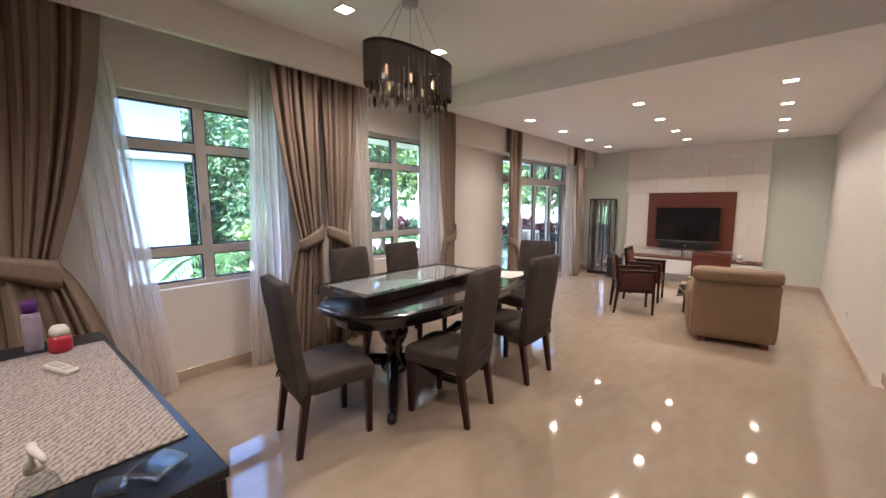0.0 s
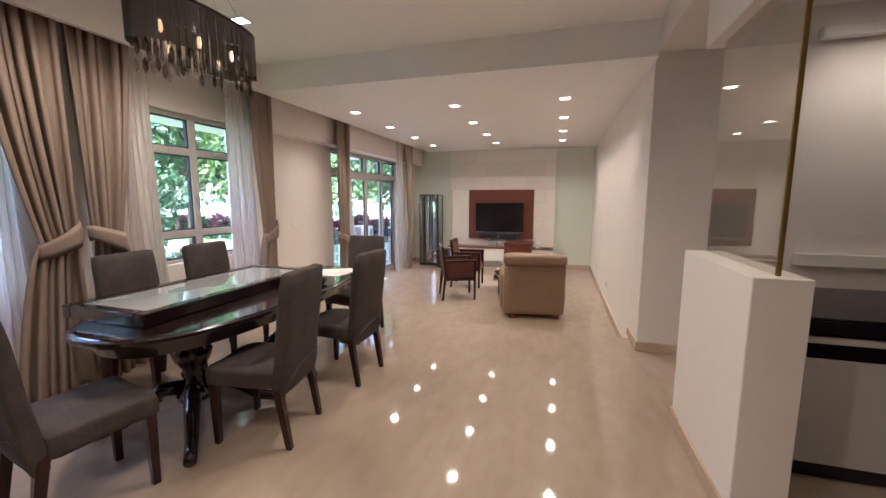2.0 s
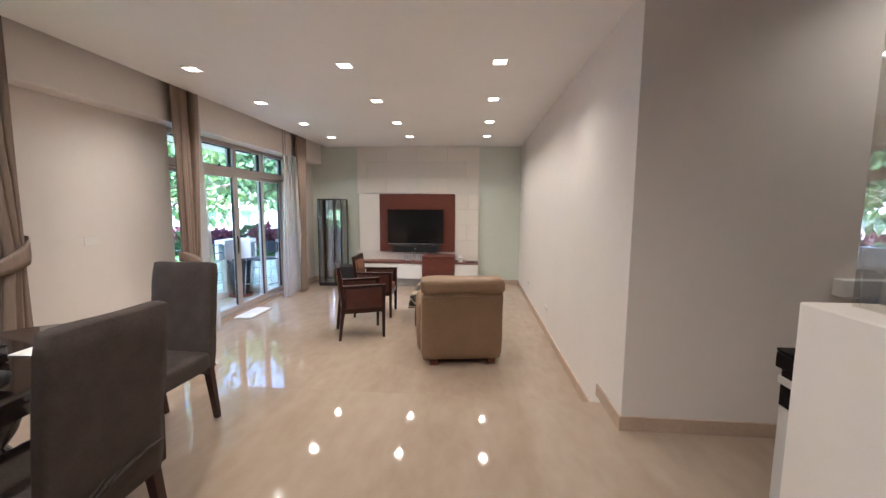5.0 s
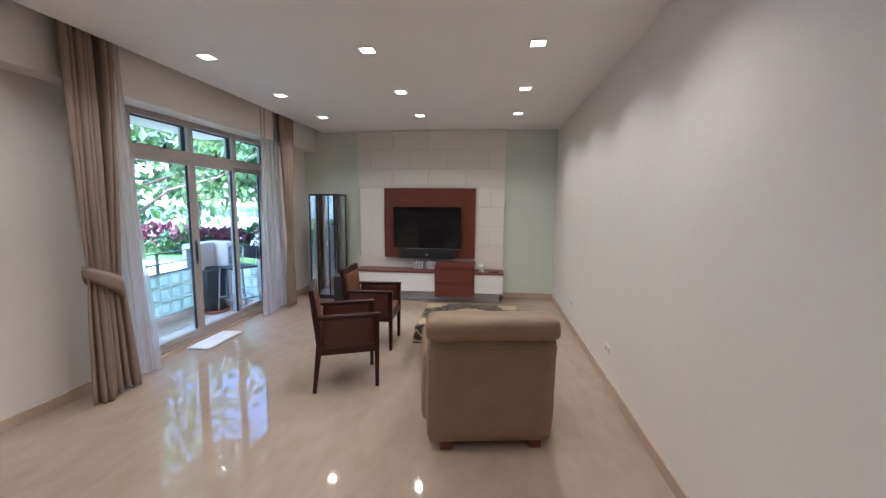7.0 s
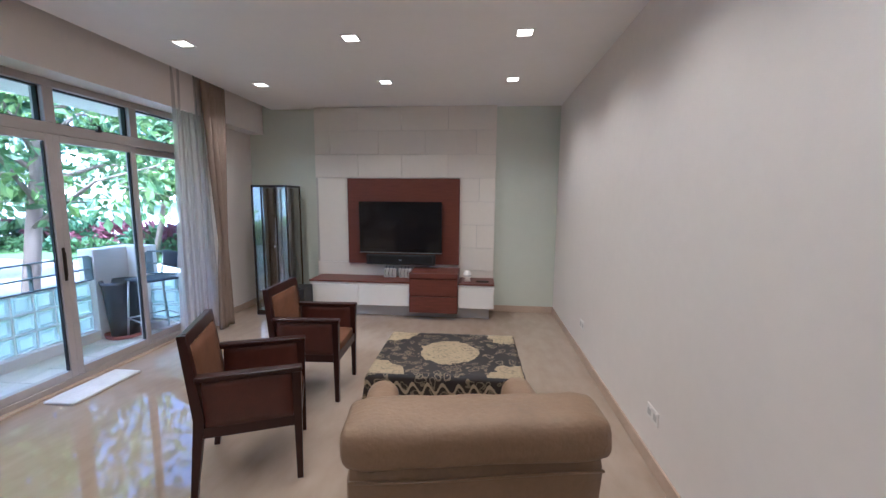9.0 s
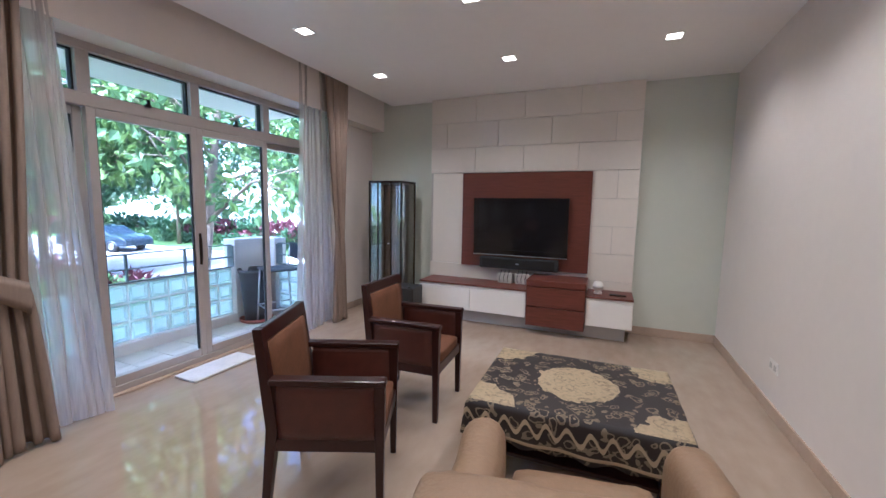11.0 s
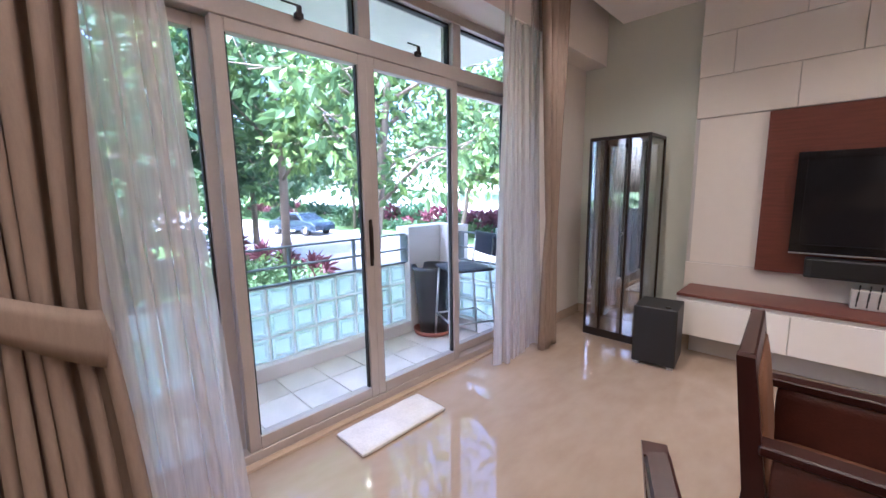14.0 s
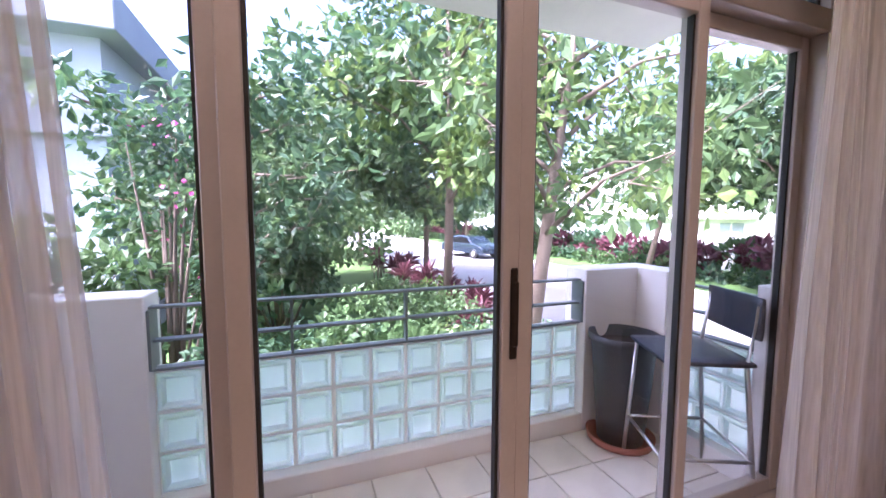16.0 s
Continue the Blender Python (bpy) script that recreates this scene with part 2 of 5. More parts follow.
def wall_openings(name, x0, x1, y0, y1, z0, z1, holes, material):
    """A wall along y with rectangular openings (y0, y1, z0, z1)."""
    lst, y = [], y0
    for a, b, c, d in sorted(holes):
        lst.append(((x0, y, z0), (x1, a, z1)))
        lst.append(((x0, a, z0), (x1, b, c)))
        lst.append(((x0, a, d), (x1, b, z1)))
        y = b
    lst.append(((x0, y, z0), (x1, y1, z1)))
    return boxes(name, lst, material)


# ---- structure ----
W = -3.66          # inner face of the window wall
E = 0.80           # inner face of the party wall
N = 9.96           # the television wall
STEP = 4.47
struct(box("floor_dining", (W, -3.2, -0.5), (5.2, STEP, UP), M_MARBLE), "polished beige marble dining floor", "floor")
struct(box("floor_living", (W, STEP, -0.6), (E + 0.2, N + 0.2, LOW), M_MARBLE), "polished beige marble floor of the sunken living area", "floor")
WIN1, WIN2, DOOR = (0.62, 1.86, 0.80, 2.34), (2.90, 4.02, 0.80, 2.34), (5.98, 8.80, -0.19, 2.33)
struct(wall_openings("wall_west", W - 0.2, W, -3.2, N + 0.2, -1.6, 3.3, [WIN1, WIN2, DOOR], M_WALL), "pale beige painted window wall", "wall")
struct(box("wall_east", (E, 4.13, -0.6), (5.2, N + 0.2, 3.3), M_WALL), "pale beige painted party wall with a plain corner", "wall")
struct(box("wall_north", (W, N, -0.6), (E, N + 0.2, 3.3), M_GREEN), "glossy pale green back-painted glass wall", "wall")
struct(box("wall_south", (W - 0.2, -3.4, -0.5), (5.2, -3.2, 3.3), M_WALL), "plain beige wall", "wall")
struct(box("wall_kitchen", (5.2, -3.4, -0.5), (5.4, 4.13, 3.3), M_WALL), "plain beige kitchen wall", "wall")
struct(box("ceiling_living", (-3.31, 4.0, CEIL), (E, N, CEIL + 0.5), M_CEIL), "white lowered ceiling with a curtain slot", "ceiling")
struct(boxes("ceiling_dining", [((-3.31, -3.2, HIGH), (5.2, 4.0, HIGH + 0.2)), ((E, 4.0, HIGH), (5.2, 4.13, HIGH + 0.2))], M_CEIL), "white raised dining ceiling", "ceiling")
struct(box("ceiling_slot", (W, -3.2, 3.0), (-3.31, N, 3.2), M_CEIL), "white top of the curtain slot", "ceiling")
struct(box("pelmet", (-3.31, -3.2, CEIL), (-3.26, 3.996, HIGH - 0.002), M_WALL), "beige curtain pelmet under the ceiling", "pelmet")
struct(box("beam_west", (W, 5.2, 2.33), (-3.45, N, 2.997), M_WALL), "beige beam over the sliding door", "beam")
struct(box("beam_pier", (W, 4.02, 2.33), (-3.45, 5.2, 2.997), M_WALL), "beige beam over the window wall", "beam")
struct(box("beam_kitchen", (0.803, -3.2, 2.745), (1.17, 4.128, HIGH - 0.003), M_WALL), "beige beam between dining room and kitchen", "beam")
struct(box("header_kitchen", (0.84, -3.2, 2.365), (1.0, 2.97, 2.743), M_WALL, bev=0.003), "white header over the glass partition", "beam")
struct(box("half_wall", (0.80, 2.01, UP), (1.01, 2.90, 1.163), M_WALL, bev=0.004), "white painted half wall", "wall")
BB = []
BB.append(((W, -3.2, UP), (W + 0.015, STEP, UP + 0.09)))
BB.append(((W, STEP, LOW), (W + 0.015, DOOR[0], LOW + 0.09)))
BB.append(((W, DOOR[1], LOW), (W + 0.015, N, LOW + 0.09)))
BB.append(((E - 0.015, STEP, LOW), (E, N, LOW + 0.09)))
BB.append(((E - 0.015, 4.115, UP), (E, STEP + 0.12, UP + 0.09)))
BB.append(((E, 4.115, UP), (5.2, 4.13, UP + 0.09)))
BB.append(((E - 0.015, 2.0, UP), (E, 2.915, UP + 0.09)))
BB.append(((W + 0.015, N - 0.015, LOW), (E - 0.015, N, LOW + 0.09)))
struct(boxes("baseboard", BB, M_BASE, bev=0.002), "low beige marble baseboard", "baseboard")

LAMP = glow("warm downlight", (1.0, 0.74, 0.42), 1.6)


def downlight(x, y, z):
    t = empty("downlight", "square recessed ceiling downlight with white rim", "downlight", pose(x, y, z), "ceiling downlights")
    r, w = 0.055, 0.014
    boxes("rim", [((-r - w, -r - w, -0.006), (r + w, -r, 0.0)), ((-r - w, r, -0.006), (r + w, r + w, 0.0)),
                  ((-r - w, -r, -0.006), (-r, r, 0.0)), ((r, -r, -0.006), (r + w, r, 0.0))], M_WHITE, t)
    box("lens", (-r, -r, -0.003), (r, r, -0.001), LAMP, t)
    return t


def lamp_under(x, y, z, power, colour=(1.0, 0.72, 0.42)):
    d = bpy.data.lights.new("downlight_lamp", 'SPOT')
    d.energy, d.color, d.spot_size, d.spot_blend, d.shadow_soft_size = power, colour, radians(136), 0.75, 0.045
    o = new("downlight_lamp", d)
    o.matrix_world = pose(x, y, z - 0.02)


SPOTS = [(x, y, CEIL) for y in (5.24, 6.40, 7.60, 8.76) for x in (-2.76, -1.32, 0.055)] + [(-2.62, 1.94, HIGH), (-2.62, 3.05, HIGH)]
for x, y, z in SPOTS:
    downlight(x, y, z)
    lamp_under(x, y, z, POWER if z < HIGH else POWER * 1.8)
# unseen extra downlights, added to brighten the dining room and the kitchen
for x, y in ((-0.6, 0.4), (-0.6, 2.6), (-2.1, -1.2), (2.3, 1.6), (2.3, 3.6)):
    downlight(x, y, HIGH)
    lamp_under(x, y, HIGH, POWER * (2.2 if x < 1 else 0.6))


# ---- windows and sliding door ----
def window(name, y0, y1, z0, z1):
    t = empty(name, "aluminium framed casement window with six panes", "window", pose(W - 0.1, y0, z0), kind="structure")
    w, h, f, d = y1 - y0, z1 - z0, 0.05, 0.035
    lst = [((-d, 0, 0), (d, f, h)), ((-d, w - f, 0), (d, w, h)), ((-d, f, 0), (d, w - f, f)), ((-d, f, h - f), (d, w - f, h))]
    m = w / 2
    lst.append(((-d, m - 0.04, f), (d, m + 0.04, h - f)))
    za, zb = 0.27, 1.12
    for z in (za, zb):
        lst += [((-d, f, z), (d, m - 0.04, z + 0.075)), ((-d, m + 0.04, z), (d, w - f, z + 0.075))]
    boxes("frame", lst, M_FRAME, t, bev=0.004)
    lst2, pn = [], []
    for a, b in ((f, m - 0.04), (m + 0.04, w - f)):
        for c, e in ((f, za), (za + 0.075, zb), (zb + 0.075, h - f)):
            g = 0.012
            lst2 += [((-0.02, a, c), (0.02, a + g, e)), ((-0.02, b - g, c), (0.02, b, e)), ((-0.02, a + g, c), (0.02, b - g, c + g)), ((-0.02, a + g, e - g), (0.02, b - g, e))]
            p = box("pane", (-0.003, a + g, c + g), (0.003, b - g, e - g), M_GLASS, t)
            p.visible_shadow = False
    boxes("gasket", lst2, M_GASKET, t)
    for a in (m - 0.3, m + 0.26):
        boxes("latch", [((d, a, zb + 0.03), (d + 0.03, a + 0.03, zb + 0.05)), ((d + 0.02, a, zb + 0.035), (d + 0.032, a + 0.13, zb + 0.05))], M_STEEL, t, bev=0.003)
    boxes("latch", [((d, m - 0.015, 0.62), (d + 0.02, m + 0.015, 0.70)), ((d + 0.012, m - 0.01, 0.56), (d + 0.03, m + 0.01, 0.66))], M_STEEL, t, bev=0.003)
    box("sill", (-0.1, 0.0, -0.0), (0.098, w, 0.012), M_WHITE, t)
    return t


window("window_1", *WIN1)
window("window_2", *WIN2)


def sliding_door():
    y0, y1, z0, z1 = DOOR
    t = empty("door_1", "aluminium framed glass sliding door with top lights, closed", "sliding door", pose(-3.76, 0, 0), kind="structure")
    d = 0.06
    zt = 1.90
    posts = (y0, 6.51, 7.29, 8.05, y1)
    fr = [((-d, y0, z1 - 0.06), (d, y1, z1)), ((-d, y0, zt), (d, y1, zt + 0.09)), ((-d, y0, z0), (d, y1, z0 + 0.05)),
          ((-d, y0, z0 + 0.05), (d, y0 + 0.05, zt)), ((-d, y1 - 0.05, z0 + 0.05), (d, y1, zt)),
          ((-d, y0, zt + 0.09), (d, y0 + 0.05, z1 - 0.06)), ((-d, y1 - 0.05, zt + 0.09), (d, y1, z1 - 0.06))]
    for p in posts[1:-1]:
        fr.append(((-d, p - 0.04, zt + 0.09), (d, p + 0.04, z1 - 0.06)))
    boxes("frame", fr, M_ALU, t, bev=0.004)
    gk = []
    for i in range(4):
        a, b = posts[i], posts[i + 1]
        off = 0.03 if i in (1, 2) else -0.03
        w = 0.055
        a2, b2 = a + (0.052 if i == 0 else -0.002), b - (0.052 if i == 3 else -0.002)
        lst = [((off - 0.027, a2, z0 + 0.052), (off + 0.027, a2 + w, zt - 0.002)), ((off - 0.027, b2 - w, z0 + 0.052), (off + 0.027, b2, zt - 0.002)),
               ((off - 0.027, a2 + w, z0 + 0.052), (off + 0.027, b2 - w, z0 + 0.12)), ((off - 0.027, a2 + w, zt - 0.06), (off + 0.027, b2 - w, zt - 0.002))]
        boxes("leaf", lst, M_ALU, t, bev=0.004)
        p = box("pane", (off - 0.003, a2 + w, z0 + 0.12), (off + 0.003, b2 - w, zt - 0.06), M_GLASS, t)
        p.visible_shadow = False
        g = 0.01
        for u0, u1, v0, v1 in ((a2 + w, a2 + w + g, z0 + 0.12, zt - 0.06), (b2 - w - g, b2 - w, z0 + 0.12, zt - 0.06)):
            gk.append(((off - 0.012, u0, v0), (off + 0.012, u1, v1)))
        ta, tb = a + (0.05 if i == 0 else 0.04), b - (0.05 if i == 3 else 0.04)
        p = box("pane", (-0.003, ta, zt + 0.09), (0.003, tb, z1 - 0.06), M_GLASS, t)
        p.visible_shadow = False
        gk += [((-0.02, ta, zt + 0.09), (0.02, tb, zt + 0.102)), ((-0.02, ta, z1 - 0.072), (0.02, tb, z1 - 0.06)),
               ((-0.02, ta, zt + 0.102), (0.02, ta + 0.012, z1 - 0.072)), ((-0.02, tb - 0.012, zt + 0.102), (0.02, tb, z1 - 0.072))]
        if i in (1, 2):
            c = (ta + tb) / 2
            boxes("latch", [((d, c - 0.02, zt + 0.075), (d + 0.03, c + 0.02, zt + 0.1)), ((d + 0.015, c - 0.012, zt + 0.09), (d + 0.03, c + 0.012, zt + 0.13)),
                            ((d + 0.018, c - 0.09, zt + 0.125), (d + 0.026, c + 0.012, zt + 0.135))], M_BRONZE, t, bev=0.003)
    boxes("gasket", gk, M_GASKET, t)
    boxes("handle", [((0.057, 7.262, 0.70), (0.064, 7.287, 0.98)), ((0.064, 7.265, 0.74), (0.072, 7.287, 0.94))], M_BRONZE, t, bev=0.004)
    return t


sliding_door()
struct(box("door_sill", (-3.698, DOOR[0], LOW - 0.01), (W + 0.006, DOOR[1], -0.186), M_BASE, bev=0.002), "marble sill strip at the sliding door", "door sill")


# ---- curtains ----
def curtain(name, y0, y1, ztop, zbot, tie=None, tie_y=0.0, pinch=0.3, x=-3.38, pleats=9, depth=0.05, material=None, label="", seed=1, sheer=False, flare=1.0, spread=0.45, slope=0.06, band=True):
    t = empty(name, label, "curtain", pose(x, 0, 0), "curtains at the windows")
    rnd = random.Random(seed)
    ph = [rnd.uniform(0, 6.28) for _ in range(4)]
    bm = bmesh.new()
    nu, nv = pleats * 12, 48
    grid = []
    for j in range(nv + 1):
        v = j / nv
        z = ztop + (zbot - ztop) * v
        if tie is None:
            s, c, amp = 1.0 + spread * v, (y0 + y1) / 2 + (tie_y - (y0 + y1) / 2) * spread * v, depth * (0.7 + 0.4 * v)
        else:
            vt = (ztop - tie) / (ztop - zbot)
            k = v / vt if v < vt else (v - vt) / (1 - vt)
            k = min(1, max(0, k))
            e = k ** 1.7 if v < vt else 1 - (k ** 0.6) * flare
            s = 1 - (1 - pinch) * e
            c = (y0 + y1) / 2 * (1 - e) + tie_y * e
            amp = depth * (1 - 0.35 * e)
        row = []
        for i in range(nu + 1):
            u = i / nu
            wob = 0.25 * math.sin(2.3 * v + ph[0]) + 0.5 * math.sin(6.28 * u + ph[1] + v)
            a = 2 * math.pi * pleats * (u + 0.035 * math.sin(9 * u + ph[2]) + 0.02 * math.sin(23 * u + ph[3])) + wob
            y = c + (u - 0.5) * (y1 - y0) * s + 0.012 * math.sin(2 * a + ph[2]) * s
            dx = amp * math.sin(a) * (0.68 + 0.32 * math.sin(u * 17 + ph[3] + 1.5 * v)) + 0.012 * math.sin(5 * v + u * 9)
            row.append(bm.verts.new((dx, y, z + (0.01 * math.sin(u * 7 + ph[2]) if j == nv else 0))))
        grid.append(row)
    for j in range(nv):
        for i in range(nu):
            bm.faces.new((grid[j][i], grid[j][i + 1], grid[j + 1][i + 1], grid[j + 1][i]))
    ob = mesh_ob("drape", bm, material or M_CURTAIN, t, True)
    if not sheer:
        sm = ob.modifiers.new("thick", 'SOLIDIFY')
        sm.thickness = 0.004
    if tie is not None and band:
        w = (y1 - y0) * pinch / 2 + 0.012
        bm = bmesh.new()
        n = 28
        rings = []
        for k in range(n):
            a = 2 * math.pi * k / n
            drop = slope * math.cos(a) * (1 if tie_y < (y0 + y1) / 2 else -1)
            hgt = 0.075 + 0.02 * math.cos(a)
            px, py = (depth + 0.018) * math.sin(a), tie_y + w * math.cos(a)
            rings.append([bm.verts.new((px * q, tie_y + (py - tie_y) * q, tie - drop + zz)) for q, zz in ((0.97, -hgt), (1.03, -hgt * 0.4), (1.03, hgt * 0.4), (0.97, hgt))])
        for k in range(n):
            p, q = rings[k], rings[(k + 1) % n]
            for i in range(4):
                bm.faces.new((p[i], p[(i + 1) % 4], q[(i + 1) % 4], q[i]))
        mesh_ob("tieback", bm, M_CURTAIN, t, True)
    return t


TOP = 2.86
LC = "floor-length taupe curtain gathered with a matching tieback"
LS = "floor-length white sheer voile curtain"
curtain("curtain", -0.20, 0.62, TOP, UP + 0.02, 1.12, 0.10, 0.42, label=LC, seed=2)
curtain("curtain", 1.68, 2.16, TOP, UP + 0.02, 1.16, 2.03, 0.5, label=LC, seed=3, pleats=6)
curtain("curtain", 2.17, 2.64, TOP, UP + 0.02, 1.16, 2.34, 0.5, label=LC, seed=4, pleats=6)
curtain("curtain", 3.92, 4.24, TOP, UP + 0.02, 1.05, 4.16, 0.6, label=LC, seed=5, pleats=5)
curtain("curtain", 5.69, 6.10, TOP, LOW + 0.02, 0.78, 5.88, 0.68, label=LC, seed=6, pleats=7, depth=0.06, slope=0.09, flare=0.9)
curtain("curtain", 8.60, 8.98, TOP, LOW + 0.02, 0.85, 8.84, 0.42, label=LC, seed=7, pleats=5, flare=0.35, band=False)
for y0, y1, zb, s, ty in ((0.34, 0.60, UP, 11, 0.9), (1.56, 1.86, UP, 12, 1.6), (2.58, 2.80, UP, 13, 2.8), (3.66, 3.98, UP, 14, 3.95), (5.96, 6.25, LOW, 15, 6.30), (8.28, 8.72, LOW, 16, 8.5)):
    curtain("sheer_curtain", y0, y1, TOP, zb + 0.02, None, ty, 0.9, x=-3.47, pleats=7, depth=0.035, material=M_SHEER, label=LS, seed=s, sheer=True)


# ---- kitchen corner ----
struct(boxes("kitchen_frame", [((1.95, 4.06, 0.93), (2.82, 4.128, 1.03)), ((2.70, 4.06, 1.03), (2.82, 4.128, 2.72)), ((1.95, 4.06, 2.72), (2.82, 4.128, 2.80))], M_WHITE, bev=0.004), "white painted opening frame on the kitchen wall", "frame")


def kitchen_counter():
    t = empty("kitchen_counter", "grey kitchen counter with a black granite top", "kitchen counter", pose(0, 0, UP))
    box("body", (1.02, 2.47, 0.1), (3.2, 3.22, 0.66), M_GREY, t, 0.003)
    box("plinth", (1.04, 2.52, 0), (3.2, 3.2, 0.1), M_MATTE, t)
    # black granite band, flush with the body, put in for a recess's shadow
    box("recess_shade", (1.02, 2.47, 0.662), (3.2, 3.22, 0.798), M_GRANITE, t)
    box("worktop_edge", (1.015, 2.44, 0.80), (3.22, 3.25, 0.862), M_GRANITE, t, 0.004)
    box("drawer_rail", (1.018, 2.455, 0.742), (3.21, 3.235, 0.775), M_GREY, t, 0.003)
    box("worktop", (1.015, 2.442, 0.864), (3.22, 3.25, 0.875), M_GRANITE, t, 0.003)


kitchen_counter()


def wall_cabinet():
    t = empty("wall_cabinet", "white lacquered kitchen wall cabinet with two doors", "cabinet", pose(2.86, 3.71, 1.62))
    box("body", (0, 0.02, 0), (1.6, 0.346, 1.1), M_WHITE, t)
    for a in (0.0, 0.803):
        box("door", (a, 0, 0), (a + 0.797, 0.018, 1.1), M_WHITE, t, 0.002)


wall_cabinet()


def glass_screen():
    t = empty("glass_screen", "clear glass partition with a brass edge strip", "partition", pose(0.91, 2.06, 1.163))
    box("pane", (-0.005, 0.012, 0), (0.005, 0.80, 1.20), M_SCREENGLASS, t)
    box("edge_strip", (-0.009, 0, 0), (0.009, 0.012, 1.20), mat("aged brass", (0.30, 0.19, 0.06), 0.35, metal=0.8), t, 0.002)


glass_screen()


# ---- television wall ----
def tv_wall():
    t = empty("feature_wall", "cream panelled feature wall behind the television", "wall panelling", pose(0, 0, 0), kind="structure")
    x0, x1, zt, h = -2.63, -0.06, CEIL - 0.003, 0.324
    box("backing", (x0 + 0.002, 9.865, -0.10), (x1 - 0.002, N - 0.002, zt), M_GREY, t)
    cols = [[-2.63, -2.0, -1.37, -0.72, -0.06], [-2.63, -2.4, -1.7, -1.04, -0.33, -0.06], [-2.63, -2.0, -1.37, -0.72, -0.06]]
    g = 0.002
    for r in range(3):
        for a, b in zip(cols[r], cols[r][1:]):
            box("panel", (a + g, 9.85, zt - (r + 1) * h + g), (b - g, 9.866, zt - r * h - g), M_PANEL, t, 0.002)
    z = zt - 3 * h
    splits = ([-0.58, -0.28, -0.06], [-0.58, -0.06], [-0.58, -0.31, -0.06], [-0.58, -0.06], [-0.58, -0.06])
    for s in splits:
        for a, b in zip(s, s[1:]):
            box("panel", (a + g, 9.85, max(z - h, 0.27) + g), (b - g, 9.866, z - g), M_PANEL, t, 0.002)
        z -= h
    box("panel", (-2.60, 9.862, 0.50), (-0.586, 9.87, zt - 3 * h - 0.003), M_PANEL, t)
    box("ledge", (-2.63, 9.845, 0.27), (-0.586, 9.866, 0.495), M_PANEL, t, 0.003)


tv_wall()


def tv_console():
    t = empty("tv_console", "wall-hung white television console with red-brown top and drawers", "tv console", pose(0, 9.42, 0))
    box("back_support", (-2.5, 0.15, LOW), (-0.12, 0.43, -0.03), M_GREY, t)
    box("top", (-2.58, -0.005, 0.285), (-1.19, 0.43, 0.308), M_BROWN, t, 0.003)
    box("top", (-0.535, -0.005, 0.285), (-0.06, 0.43, 0.308), M_BROWN, t, 0.003)
    box("body", (-2.58, 0.018, -0.03), (-1.19, 0.43, 0.283), M_WHITE, t)
    box("body", (-0.535, 0.018, -0.03), (-0.06, 0.43, 0.283), M_WHITE, t)
    for a, b in ((-2.575, -1.89), (-1.886, -1.195), (-0.53, -0.065)):
        box("door", (a, 0, -0.025), (b, 0.018, 0.255), M_WHITE, t, 0.002)
    box("drawer_unit", (-1.185, -0.02, -0.10), (-0.54, 0.43, 0.42), M_BROWN, t, 0.003)
    for a, b in ((-0.095, 0.125), (0.14, 0.36)):
        box("drawer", (-1.183, -0.04, a), (-0.542, -0.02, b), M_BROWN, t, 0.002)
    box("lid", (-1.187, -0.042, 0.375), (-0.538, 0.43, 0.44), M_BROWN, t, 0.003)


tv_console()
tagged(box("tv_backboard", (-2.145, 9.80, 0.49), (-0.55, 9.845, 1.695), M_BROWN, bev=0.003), "red-brown veneer board mounted behind the television", "wall panel")


def television():
    t = empty("television", "wide black flat screen television with a silver lower edge, off", "television", pose(-1.37, 9.73, 1.015, 3))
    box("body", (-0.58, 0.0, -0.35), (0.58, 0.07, 0.355), M_MATTE, t, 0.008, 2)
    boxes("bezel", [((-0.585, -0.012, -0.355), (0.585, 0.0, -0.29)), ((-0.585, -0.012, 0.31), (0.585, 0.0, 0.36)), ((-0.585, -0.012, -0.29), (-0.53, 0.0, 0.31)), ((0.53, -0.012, -0.29), (0.585, 0.0, 0.31))], M_BLACK, t, 0.003)
    box("screen", (-0.53, -0.004, -0.29), (0.53, 0.001, 0.31), mat("dark television screen", (0.012, 0.012, 0.014), 0.1, vary=0.02), t)
    box("trim", (-0.585, -0.02, -0.362), (0.585, 0.0, -0.352), M_STEEL, t, 0.002)


television()


def soundbar():
    t = empty("soundbar", "black soundbar mounted under the television", "soundbar", pose(-1.37, 9.70, 0.56))
    box("body", (-0.49, 0, -0.07), (0.49, 0.095, 0.07), M_MATTE, t, 0.012, 2)
    box("grille", (-0.45, -0.004, -0.055), (0.45, 0.0, 0.055), mat("black speaker cloth", (0.012, 0.012, 0.013), 0.9, bump=0.4, bscale=400), t, 0.001)
    box("badge", (-0.02, -0.006, -0.008), (0.02, -0.004, 0.006), M_STEEL, t)


soundbar()


def connector_box(x):
    t = empty("set_top_box", "small grey box with cables on the console", "set-top box", pose(x, 9.70, 0.308))
    box("body", (-0.09, 0, 0), (0.09, 0.08, 0.13), M_GREY, t, 0.006)
    for k in range(3):
        tube("cable", [(-0.06 + 0.05 * k, 0.0, 0.02), (-0.06 + 0.05 * k, -0.03, 0.07), (-0.05 + 0.05 * k, 0.03, 0.16)], 0.005, M_MATTE, t, 6)


connector_box(-1.52)
connector_box(-1.30)


